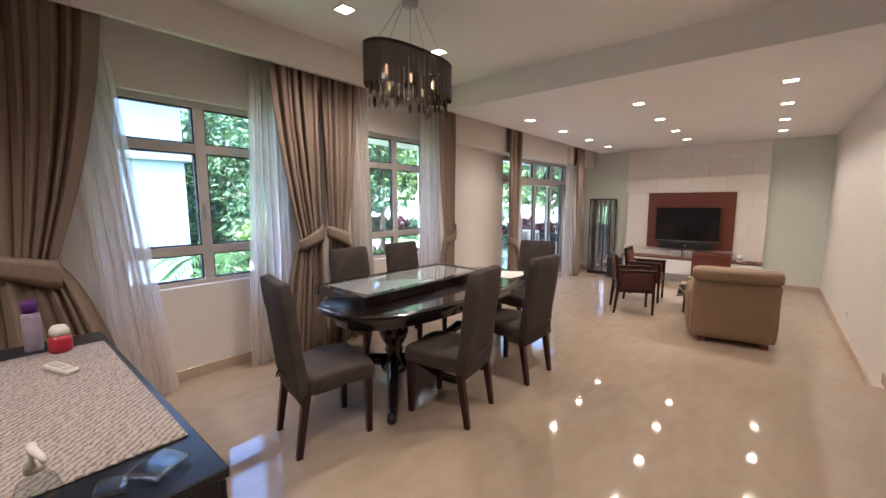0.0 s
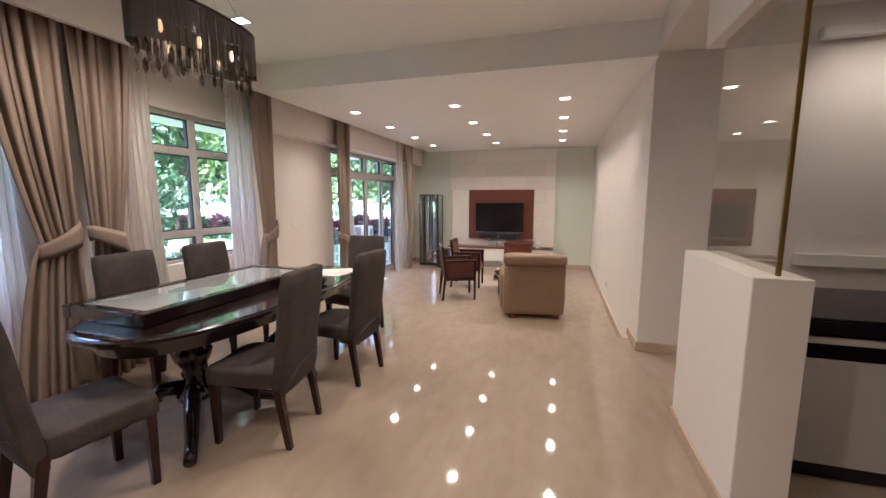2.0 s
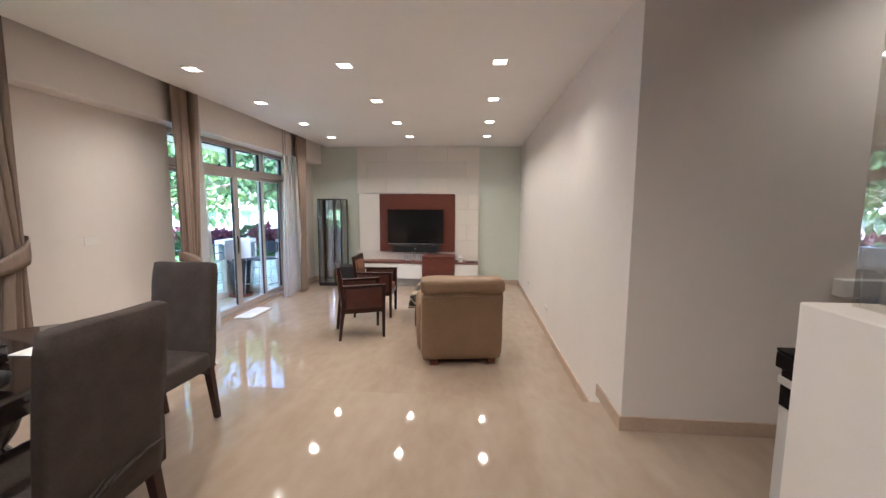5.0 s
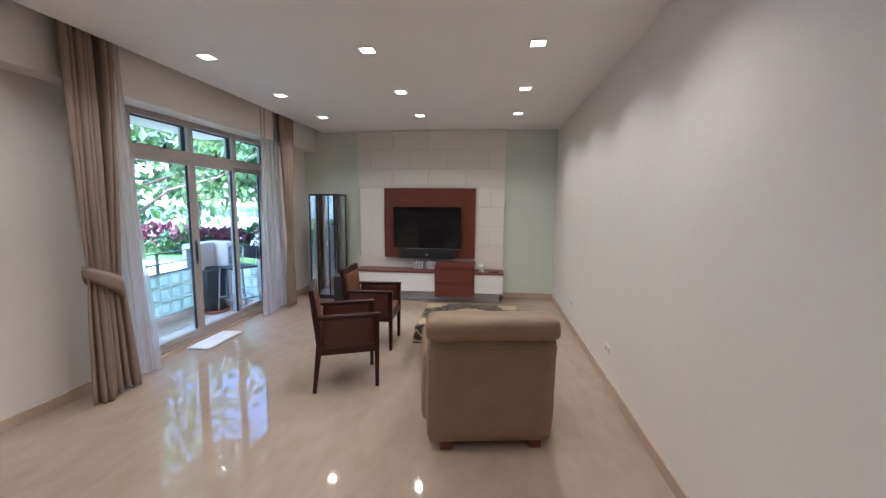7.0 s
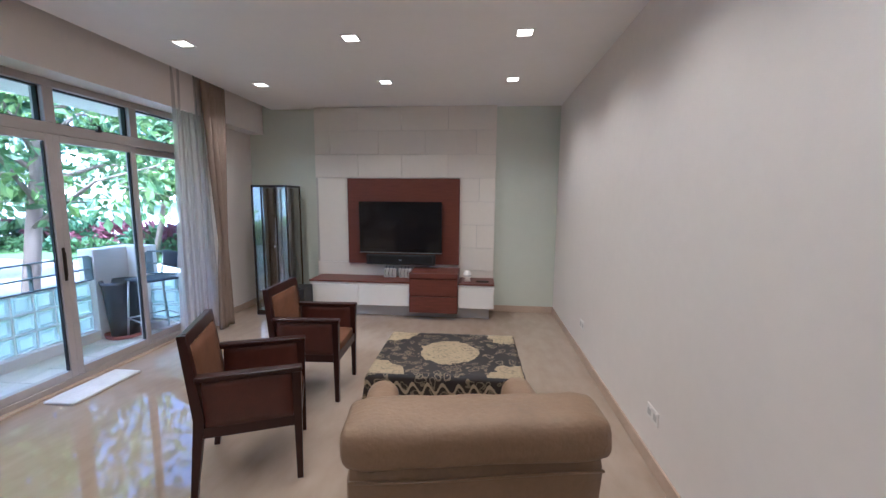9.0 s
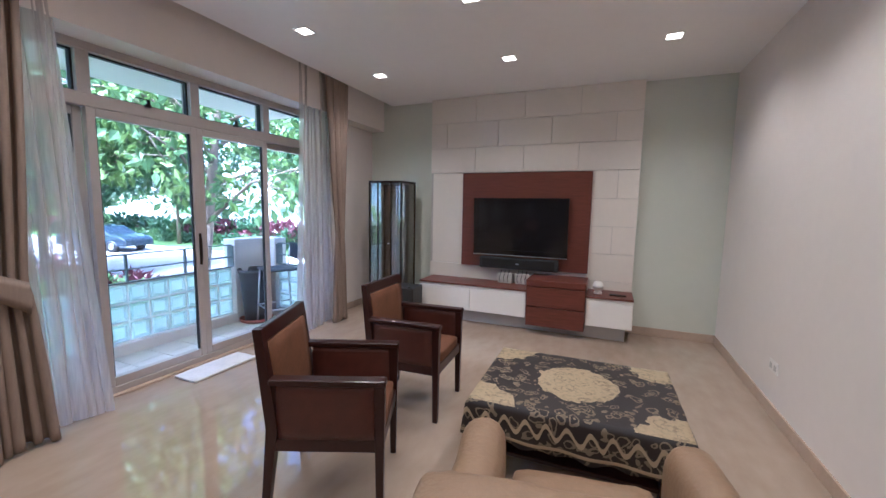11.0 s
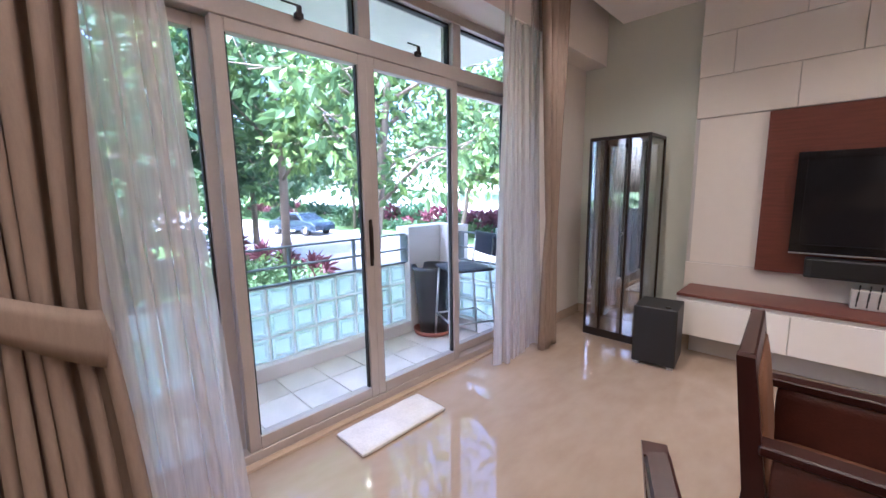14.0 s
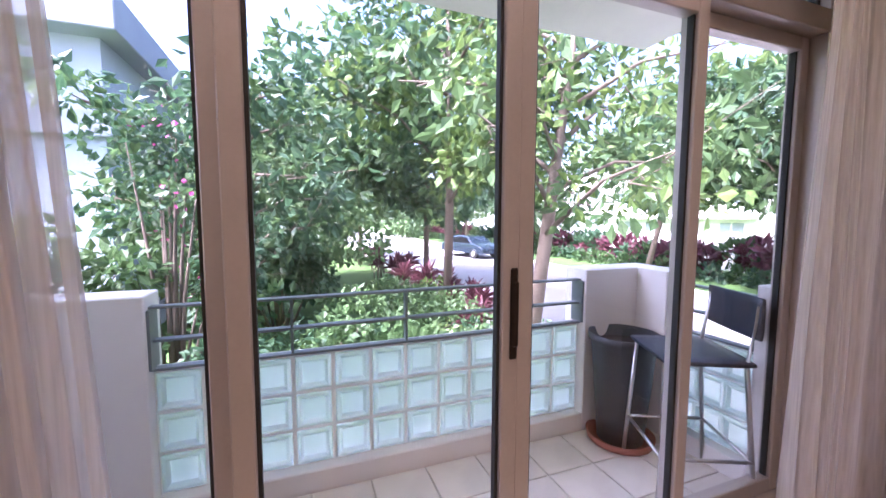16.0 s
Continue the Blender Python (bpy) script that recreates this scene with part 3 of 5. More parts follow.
def camera_ball():
    t = empty("security_camera", "small white dome camera on a round foot", "camera", pose(-0.42, 9.6, 0.308))
    lathe("foot", [(0.045, 0), (0.045, 0.02), (0.03, 0.03)], M_WHITE, t)
    lathe("dome", [(0.025, 0.03), (0.05, 0.05), (0.057, 0.085), (0.05, 0.12), (0.03, 0.14), (0.006, 0.146)], M_WHITE, t)
    tube("lens_band", [(-0.05, -0.03, 0.08), (0, -0.058, 0.08), (0.05, -0.03, 0.08)], 0.012, M_GREY, t)


camera_ball()
tagged(box("remote_control", (-0.30, 9.52, 0.309), (-0.13, 9.57, 0.327), M_MATTE, bev=0.005), "small black remote control lying on the console", "remote control")


def display_cabinet():
    t = empty("display_cabinet", "tall glass display cabinet with dark bronze frame, empty", "display cabinet", pose(-3.32, 9.36, LOW))
    w, d, h, p = 0.50, 0.40, 1.78, 0.022
    box("base", (0, 0, 0), (w, d, 0.07), M_BRONZE, t, 0.004)
    box("top", (0, 0, h - 0.03), (w, d, h), M_BRONZE, t, 0.004)
    for x in (0, w - p):
        for y in (0, d - p):
            box("post", (x, y, 0.07), (x + p, y + p, h - 0.03), M_BRONZE, t, 0.002)
    for x in (0.13, 0.33):
        box("post", (x, 0.0, 0.07), (x + 0.018, p, h - 0.03), M_BRONZE, t, 0.002)
    box("mirror_back", (p, d - 0.012, 0.07), (w - p, d - 0.004, h - 0.03), M_MIRROR, t)
    for z in (0.5, 0.93, 1.36):
        box("shelf", (p, p, z), (w - p, d - 0.02, z + 0.006), M_GLASS, t)
    for a, b in (((p, 0.008, 0.07), (w - p, 0.012, h - 0.03)), ((0.008, p, 0.07), (0.012, d - p, h - 0.03)), ((w - 0.012, p, 0.07), (w - 0.008, d - p, h - 0.03))):
        box("pane", a, b, M_SCREENGLASS, t)
    lathe("knob", [(0.008, 0), (0.012, 0.01), (0.008, 0.02)], M_STEEL, t, 12, (0.31, -0.012, 0.95))


display_cabinet()


def subwoofer():
    t = empty("subwoofer", "black cubic subwoofer on small feet", "speaker", pose(-2.76, 9.0, LOW, 0, 0, 6))
    box("body", (0, 0, 0.02), (0.29, 0.33, 0.46), M_MATTE, t, 0.006)
    for x in (0.01, 0.24):
        for y in (0.01, 0.28):
            box("foot", (x, y, 0), (x + 0.04, y + 0.04, 0.02), M_STEEL, t)
    lathe("knob", [(0.02, 0), (0.02, 0.008)], M_BLACK, t, 16, (0.22, 0.05, 0.46))


subwoofer()


# ---- seating ----
def add_taper(bm, x, y, z0, z1, r0, r1, lean=(0, 0)):
    vs = []
    for z, r, k in ((z0, r0, 1), (z1, r1, 0)):
        cx, cy = x + lean[0] * k, y + lean[1] * k
        vs.append([bm.verts.new((cx + sx * r, cy + sy * r, z)) for sx, sy in ((-1, -1), (1, -1), (1, 1), (-1, 1))])
    a, b = vs
    for i in range(4):
        bm.faces.new((a[i], a[(i + 1) % 4], b[(i + 1) % 4], b[i]))
    bm.faces.new(a[::-1])
    bm.faces.new(b)


def leg(x, y, z0, z1, r0, r1, material, parent, lean=(0, 0)):
    bm = bmesh.new()
    add_taper(bm, x, y, z0, z1, r0, r1, lean)
    bmesh.ops.bevel(bm, geom=bm.edges[:], offset=0.003, segments=1, affect='EDGES')
    return mesh_ob("leg", bm, material, parent)


def soft_box(name, a, b, material, parent, bev=0.03, wob=0.006, m=None, seed=0, cuts=5):
    """A padded block: rounded edges and slightly uneven faces."""
    bm = bmesh.new()
    add_box(bm, a, b)
    bmesh.ops.subdivide_edges(bm, edges=bm.edges[:], cuts=cuts, use_grid_fill=True)
    lo, hi = Vector(a), Vector(b)
    for v in bm.verts:
        p = v.co
        q = Vector([min(max(p[i], lo[i] + bev), hi[i] - bev) for i in range(3)])
        d = p - q
        if d.length > 1e-6:
            v.co = q + d.normalized() * min(bev, max(abs(d.x), abs(d.y), abs(d.z)))
        v.co += noise.noise_vector(v.co * 7 + Vector((seed, 0, 0))) * wob
    if m is not None:
        bmesh.ops.transform(bm, matrix=m, verts=bm.verts)
    ob = mesh_ob(name, bm, material, parent, True)
    return ob


def dining_chair():
    t = empty("dining_chair", "dark wooden dining chair with a charcoal cloth cover", "chair", pose(0, 0, UP), "chairs round the dining table")
    for x in (-0.19, 0.19):
        leg(x, 0.19, 0, 0.40, 0.017, 0.024, M_DARK, t)
        leg(x, -0.20, 0, 0.40, 0.017, 0.024, M_DARK, t, (0, -0.06))
    soft_box("seat", (-0.225, -0.20, 0.36), (0.225, 0.235, 0.485), M_FABRIC, t, 0.035, 0.008, seed=3, cuts=8)
    tilt = Matrix.Translation((0, -0.205, 0.36)) @ Matrix.Rotation(radians(7), 4, 'X')
    soft_box("backrest", (-0.215, -0.045, -0.04), (0.215, 0.03, 0.68), M_FABRIC, t, 0.025, 0.007, m=tilt, seed=8, cuts=9)
    bm = bmesh.new()
    for k in range(5):
        add_tube(bm, [(-0.2 + 0.05 * k, -0.262, 0.36 + 0.02 * k), (-0.13 + 0.06 * k, -0.268, 0.42 + 0.012 * k), (-0.05 + 0.06 * k, -0.272, 0.47)], [0.003, 0.008, 0.002], 6)
    mesh_ob("fold", bm, M_FABRIC, t, True)
    return t


ch = dining_chair()
CHAIRS = [(-2.115, 1.34, -11), (-1.70, 2.06, 99), (-1.66, 2.91, 88), (-2.85, 2.28, -90), (-2.85, 2.98, -92), (-2.03, 3.78, 178)]
ch.matrix_world = pose(CHAIRS[0][0], CHAIRS[0][1], UP, 0, 0, CHAIRS[0][2])
for x, y, r in CHAIRS[1:]:
    copy_thing(ch, pose(x, y, UP, 0, 0, r))


def stadium(rx, ry, n=64, p=2.6):
    out = []
    for i in range(n):
        a = 2 * math.pi * i / n
        c, s = math.cos(a), math.sin(a)
        out.append((rx * math.copysign(abs(c) ** (2 / p), c), ry * math.copysign(abs(s) ** (2 / p), s)))
    return out


def slab(name, rings, material, parent, p=2.6):
    """An oval slab from rings (rx, ry, z) upwards."""
    bm = bmesh.new()
    vs = [[bm.verts.new((x, y, z)) for x, y in stadium(rx, ry, p=p)] for rx, ry, z in rings]
    for a, b in zip(vs, vs[1:]):
        for i in range(len(a)):
            bm.faces.new((a[i], a[(i + 1) % len(a)], b[(i + 1) % len(a)], b[i]))
    bm.faces.new(vs[0][::-1])
    bm.faces.new(vs[-1])
    return mesh_ob(name, bm, material, parent)


def dining_table():
    t = empty("dining_table", "near-black polished oval dining table on two turned pedestals", "dining table", pose(-2.2, 2.55, UP))
    rx, ry = 0.52, 1.13
    slab("top", [(rx - 0.03, ry - 0.03, 0.700), (rx - 0.005, ry - 0.005, 0.708), (rx, ry, 0.722), (rx - 0.004, ry - 0.004, 0.738), (rx - 0.02, ry - 0.02, 0.744), (rx - 0.026, ry - 0.026, 0.75)], M_TABLE, t)
    slab("apron", [(rx - 0.1, ry - 0.1, 0.62), (rx - 0.08, ry - 0.08, 0.70)], M_TABLE, t)
    prof = [(0.10, 0.16), (0.11, 0.2), (0.075, 0.24), (0.06, 0.30), (0.075, 0.33), (0.06, 0.36), (0.10, 0.42), (0.118, 0.48), (0.09, 0.55), (0.065, 0.58), (0.12, 0.61), (0.12, 0.63)]
    for y in (-0.55, 0.55):
        lathe("pedestal", prof, M_TABLE, t, 32, (0, y, 0))
        for a in (45, 135, 225, 315):
            d = Vector((math.cos(radians(a)), math.sin(radians(a)), 0))
            pts = [Vector((0, y, 0)) + d * r + Vector((0, 0, z)) for r, z in ((0.06, 0.24), (0.17, 0.25), (0.28, 0.17), (0.38, 0.08), (0.48, 0.045), (0.54, 0.035))]
            tube("foot", pts, [0.05, 0.05, 0.042, 0.036, 0.034, 0.032], M_TABLE, t, 8)
    return t


dining_table()


def table_board():
    t = empty("table_board", "raised rectangular dark wood board with a glass inset on the table", "table board", pose(-2.40, 2.38, UP + 0.752, 0, 0, -1))
    w, l = 0.33, 0.74
    boxes("frame", [((-w, -l, 0), (-w + 0.07, l, 0.075)), ((w - 0.07, -l, 0), (w, l, 0.075)), ((-w + 0.07, -l, 0), (w - 0.07, -l + 0.07, 0.075)), ((-w + 0.07, l - 0.07, 0), (w - 0.07, l, 0.075))], M_TABLE, t, 0.008, 2)
    box("inset", (-w + 0.071, -l + 0.071, 0), (w - 0.071, l - 0.071, 0.068), mat("grey back-painted glass", (0.30, 0.31, 0.31), 0.04, vary=0.05, coat=0.6), t)


table_board()
M_PAPER = mat("white paper", (0.75, 0.72, 0.68), 0.7, vary=0.04)
bm = bmesh.new()
for k in range(4):
    add_box(bm, (-0.15, -0.105, 0.002 * k), (0.15, 0.105, 0.002 * k + 0.0015), m=Matrix.Rotation(radians(9 * k - 12), 4, 'Z') @ Matrix.Translation((0.02 * k, 0.03 * k, 0)))
o = tagged(mesh_ob("paper_sheets", bm, M_PAPER), "loose white paper sheets lying on the dining table", "papers")
o.matrix_world = pose(-2.0, 3.28, UP + 0.752, 0, 0, 15)
soft_box("cloth_bag", (-0.11, -0.07, 0), (0.11, 0.07, 0.07), M_MATTE, None, 0.03, 0.012).matrix_world = pose(-1.86, 2.82, UP + 0.752, 0, 0, 25)
tagged(bpy.data.objects["cloth_bag"], "small crumpled black bag on the dining table", "bag")


def armchair():
    t = empty("armchair", "dark wooden armchair with brown suede seat and leather arm panels", "armchair", pose(0, 0, LOW), "armchairs by the coffee table")
    w, d = 0.268, 0.255
    for s in (-1, 1):
        leg(s * (w - 0.025), d - 0.025, 0, 0.66, 0.016, 0.025, M_DARK, t)
        bm = bmesh.new()
        add_taper(bm, s * (w - 0.025), -d + 0.0, 0, 0.44, 0.016, 0.026, (0, -0.05))
        add_taper(bm, s * (w - 0.025), -d - 0.055, 0.44, 0.90, 0.026, 0.020, (0, 0.055))
        mesh_ob("leg", bm, M_DARK, t)
        box("arm", (s * (w - 0.025) - 0.03, -d - 0.01, 0.645), (s * (w - 0.025) + 0.03, d + 0.005, 0.675), M_DARK, t, 0.005)
        xa, xb = sorted((s * (w - 0.043), s * (w - 0.007)))
        box("side_rail", (xa, -d + 0.0, 0.33), (xb, d - 0.04, 0.39), M_DARK, t, 0.003)
        soft_box("arm_panel", (xa - 0.004, -d + 0.02, 0.385), (xb + 0.004, d - 0.045, 0.65), M_LEATHER, t, 0.012, 0.002)
    box("front_rail", (-w + 0.04, d - 0.045, 0.33), (w - 0.04, d - 0.01, 0.40), M_DARK, t, 0.003)
    box("back_rail", (-w + 0.04, -d - 0.01, 0.33), (w - 0.04, -d + 0.02, 0.39), M_DARK, t, 0.003)
    soft_box("seat", (-w + 0.05, -d + 0.01, 0.37), (w - 0.05, d - 0.015, 0.47), M_TAN, t, 0.03, 0.004)
    tilt = Matrix.Translation((0, -d, 0.44)) @ Matrix.Rotation(radians(7), 4, 'X')
    box("back_frame", (-w + 0.03, -0.018, 0.395), (w - 0.03, 0.022, 0.465), M_DARK, t, 0.005, m=tilt)
    box("back_frame", (-w + 0.03, -0.018, 0.0), (w - 0.03, 0.022, 0.03), M_DARK, t, 0.005, m=tilt)
    soft_box("backrest", (-w + 0.045, -0.02, 0.03), (w - 0.045, 0.035, 0.397), M_TAN, t, 0.018, 0.003, m=tilt)
    return t


ac = armchair()
ac.matrix_world = pose(-1.57, 6.515, LOW, 0, 0, -90 + 23)
copy_thing(ac, pose(-1.60, 7.45, LOW, 0, 0, -90 + 3))


def sofa():
    t = empty("sofa", "tan leather recliner sofa chair with padded back and arms", "sofa", pose(-0.25, 5.57, LOW, 0, 0, 10))
    soft_box("base", (-0.40, 0.05, 0.06), (0.40, 0.86, 0.34), M_SOFA, t, 0.04, 0.004, cuts=7)
    soft_box("seat", (-0.26, 0.18, 0.33), (0.26, 0.88, 0.45), M_SOFA, t, 0.05, 0.008, cuts=7)
    tl = Matrix.Rotation(radians(3), 4, 'X')
    soft_box("backrest", (-0.42, 0.0, 0.06), (0.42, 0.22, 0.78), M_SOFA, t, 0.045, 0.006, m=tl, cuts=9)
    soft_box("headrest", (-0.43, -0.03, 0.765), (0.43, 0.20, 0.92), M_SOFA, t, 0.055, 0.010, m=tl, seed=4, cuts=11)
    soft_box("cushion", (-0.29, 0.16, 0.42), (0.29, 0.32, 0.79), M_SOFA, t, 0.07, 0.01, cuts=8)
    for s in (-1, 1):
        a, b = sorted((s * 0.28, s * 0.455))
        soft_box("arm", (a, 0.20, 0.06), (b, 0.93, 0.62), M_SOFA, t, 0.085, 0.008, seed=s + 2, cuts=11)
    for x in (-0.33, 0.27):
        for y in (0.03, 0.78):
            box("foot", (x, y, 0), (x + 0.08, y + 0.08, 0.065), M_BROWN, t, 0.004)
    pts = [(-0.405, -0.004, 0.735), (-0.2, -0.008, 0.728), (0.0, -0.006, 0.732), (0.2, -0.008, 0.738), (0.405, -0.004, 0.735)]
    tube("seam", [tl @ Vector(p) for p in pts], 0.006, M_SOFA, t, 6)


sofa()


def patterned_cloth():
    m = mat("black and cream floral cloth", (0.012, 0.008, 0.008), 0.6, bump=0.05)
    n, l = m.node_tree.nodes, m.node_tree.links
    b = n["Principled BSDF"]
    tc = n.new("ShaderNodeTexCoord")

    def math_node(op, a, c=None):
        q = n.new("ShaderNodeMath")
        q.operation = op
        for i, s in enumerate((a, c)):
            if s is None:
                continue
            if isinstance(s, (int, float)):
                q.inputs[i].default_value = s
            else:
                l.new(s, q.inputs[i])
        return q.outputs[0]
    sp = n.new("ShaderNodeSeparateXYZ")
    l.new(tc.outputs["Object"], sp.inputs[0])
    ax, ay = math_node('ABSOLUTE', sp.outputs[0]), math_node('ABSOLUTE', sp.outputs[1])
    # floral sprigs: rings of distorted voronoi cells, denser towards the medallion and the corners
    ns = n.new("ShaderNodeTexNoise")
    ns.inputs["Scale"].default_value = 11
    ns.inputs["Detail"].default_value = 2
    l.new(tc.outputs["Object"], ns.inputs["Vector"])
    mixv = n.new("ShaderNodeMix")
    mixv.data_type = 'VECTOR'
    mixv.inputs["Factor"].default_value = 0.12
    l.new(tc.outputs["Object"], mixv.inputs[4])
    l.new(ns.outputs["Color"], mixv.inputs[5])
    vo = n.new("ShaderNodeTexVoronoi")
    vo.inputs["Scale"].default_value = 17
    l.new(mixv.outputs[1], vo.inputs["Vector"])
    curls = math_node('LESS_THAN', math_node('ABSOLUTE', math_node('SUBTRACT', vo.outputs["Distance"], 0.36)), 0.07)
    petals = math_node('MAXIMUM', math_node('LESS_THAN', vo.outputs["Distance"], 0.14), curls)
    vo2 = n.new("ShaderNodeTexVoronoi")
    vo2.feature = 'DISTANCE_TO_EDGE'
    vo2.inputs["Scale"].default_value = 15
    l.new(mixv.outputs[1], vo2.inputs["Vector"])
    veins = math_node('LESS_THAN', vo2.outputs["Distance"], 0.0)
    r = math_node('SQRT', math_node('ADD', math_node('POWER', sp.outputs[0], 2.0), math_node('POWER', sp.outputs[1], 2.0)))
    cx, cy = math_node('SUBTRACT', ax, 0.50), math_node('SUBTRACT', ay, 0.42)
    rc = math_node('SQRT', math_node('ADD', math_node('POWER', cx, 2.0), math_node('POWER', cy, 2.0)))
    wob = math_node('MULTIPLY', ns.outputs["Fac"], 0.14)
    med = math_node('LESS_THAN', math_node('ADD', r, wob), 0.29)
    cor = math_node('LESS_THAN', math_node('ADD', rc, wob), 0.29)
    solid = math_node('MAXIMUM', med, cor)
    holes = math_node('SUBTRACT', 1.0, veins)
    solid = math_node('MULTIPLY', solid, holes)
    ringmask = math_node('LESS_THAN', math_node('ABSOLUTE', math_node('SUBTRACT', r, 0.36)), 0.10)
    edge = math_node('MAXIMUM', math_node('GREATER_THAN', ax, 0.44), math_node('GREATER_THAN', ay, 0.35))
    sprig = math_node('MULTIPLY', petals, math_node('MAXIMUM', math_node('MAXIMUM', ringmask, edge), math_node('GREATER_THAN', ns.outputs["Fac"], 0.5)))
    fac = math_node('MAXIMUM', solid, math_node('MULTIPLY', sprig, 0.6))
    grain = n.new("ShaderNodeTexNoise")
    grain.inputs["Scale"].default_value = 45
    l.new(tc.outputs["Object"], grain.inputs["Vector"])
    fac = math_node('MULTIPLY', fac, math_node('SUBTRACT', math_node('ADD', math_node('MULTIPLY', grain.outputs["Fac"], 1.1), 0.42), math_node('MULTIPLY', curls, 0.28)))
    # scalloped border on the hanging sides
    ph = math_node('ADD', sp.outputs[0], sp.outputs[1])
    wv = math_node('MULTIPLY', math_node('SINE', math_node('MULTIPLY', ph, 62.0)), 0.03)
    side = math_node('LESS_THAN', sp.outputs[2], -0.004)
    band = math_node('LESS_THAN', math_node('ABSOLUTE', math_node('ADD', math_node('ADD', sp.outputs[2], 0.09), wv)), 0.013)
    band2 = math_node('LESS_THAN', math_node('ABSOLUTE', math_node('ADD', sp.outputs[2], 0.165)), 0.008)
    bands = math_node('MULTIPLY', side, math_node('MAXIMUM', math_node('MAXIMUM', band, band2), math_node('MULTIPLY', curls, 0.45)))
    fac = math_node('MAXIMUM', math_node('MULTIPLY', fac, math_node('SUBTRACT', 1.0, side)), bands)
    mx = n.new("ShaderNodeMix")
    mx.data_type = 'RGBA'
    mx.inputs[6].default_value = (0.014, 0.009, 0.009, 1)
    mx.inputs[7].default_value = (0.34, 0.265, 0.155, 1)
    l.new(fac, mx.inputs[0])
    l.new(mx.outputs[2], b.inputs["Base Color"])
    return m


def coffee_table():
    t = empty("coffee_table", "low dark wooden coffee table with square legs", "coffee table", pose(-0.475, 7.215, LOW, 0, 0, 1))
    box("top", (-0.50, -0.385, 0.405), (0.50, 0.385, 0.45), M_DARK, t, 0.004)
    for x in (-0.47, 0.40):
        for y in (-0.36, 0.29):
            box("leg", (x, y, 0), (x + 0.07, y + 0.07, 0.405), M_DARK, t, 0.004)
    box("shelf", (-0.42, -0.34, 0.14), (0.42, 0.34, 0.165), M_DARK, t, 0.003)


coffee_table()


def table_cloth():
    bm = bmesh.new()
    nx, ny, drop = 44, 38, 0.19
    hx, hy = 0.515, 0.40
    top = [[bm.verts.new((-hx + 2 * hx * i / nx, -hy + 2 * hy * j / ny, 0.0)) for i in range(nx + 1)] for j in range(ny + 1)]
    for j in range(ny):
        for i in range(nx):
            bm.faces.new((top[j][i], top[j][i + 1], top[j + 1][i + 1], top[j + 1][i]))
    loop = [top[0][i] for i in range(nx)] + [top[j][nx] for j in range(ny)] + [top[ny][nx - i] for i in range(nx)] + [top[ny - j][0] for j in range(ny)]
    prev = loop
    for k in range(1, 7):
        v = k / 6
        cur = []
        for i, q in enumerate(loop):
            d = Vector((q.co.x / hx, q.co.y / hy, 0))
            o = Vector((math.copysign(abs(d.x) ** 30, d.x), math.copysign(abs(d.y) ** 30, d.y), 0))
            f = 0.012 + 0.022 * v + 0.010 * v * math.sin(i * 0.55)
            cur.append(bm.verts.new((q.co.x + o.x * f, q.co.y + o.y * f, -drop * v + (0.010 * math.sin(i * 0.9) if k == 6 else 0))))
        for i in range(len(loop)):
            bm.faces.new((prev[i], cur[i], cur[(i + 1) % len(loop)], prev[(i + 1) % len(loop)]))
        prev = cur
    ob = mesh_ob("tablecloth", bm, patterned_cloth(), None, True)
    ob.modifiers.new("thick", 'SOLIDIFY').thickness = 0.003
    ob.matrix_world = pose(-0.475, 7.215, LOW + 0.456, 0, 0, 1)
    return tagged(ob, "black and cream floral tablecloth over the coffee table", "tablecloth")


table_cloth()

soft = soft_box("door_mat", (-0.13, -0.30, 0), (0.13, 0.30, 0.022), mat("white cotton mat", (0.70, 0.68, 0.65), 0.95, bump=0.5, bscale=90), None, 0.008, 0.004, cuts=9)
soft.matrix_world = pose(-3.47, 7.22, LOW + 0.002, 0, 0, 0)
tagged(soft, "folded white cotton mat on the floor by the sliding door", "mat")


def wall_socket(x, y, z, r, label="white plastic double wall socket"):
    t = empty("wall_socket", label, "socket", pose(x, y, z, 0, 0, r))
    box("plate", (-0.075, -0.008, -0.043), (0.075, 0, 0.043), M_WHITE, t, 0.003)
    for a in (-0.038, 0.038) if "socket" in label else ():
        box("outlet", (a - 0.02, -0.010, -0.02), (a + 0.02, -0.008, 0.02), M_GREY, t)
        box("switch", (a + 0.012, -0.013, 0.02), (a + 0.026, -0.008, 0.036), M_WHITE, t, 0.001)


wall_socket(E, 8.35, 0.15, -90)
wall_socket(E, 6.70, 0.13, -90)
wall_socket(W, 5.0, 1.10, 90, "white plastic light switch plate")


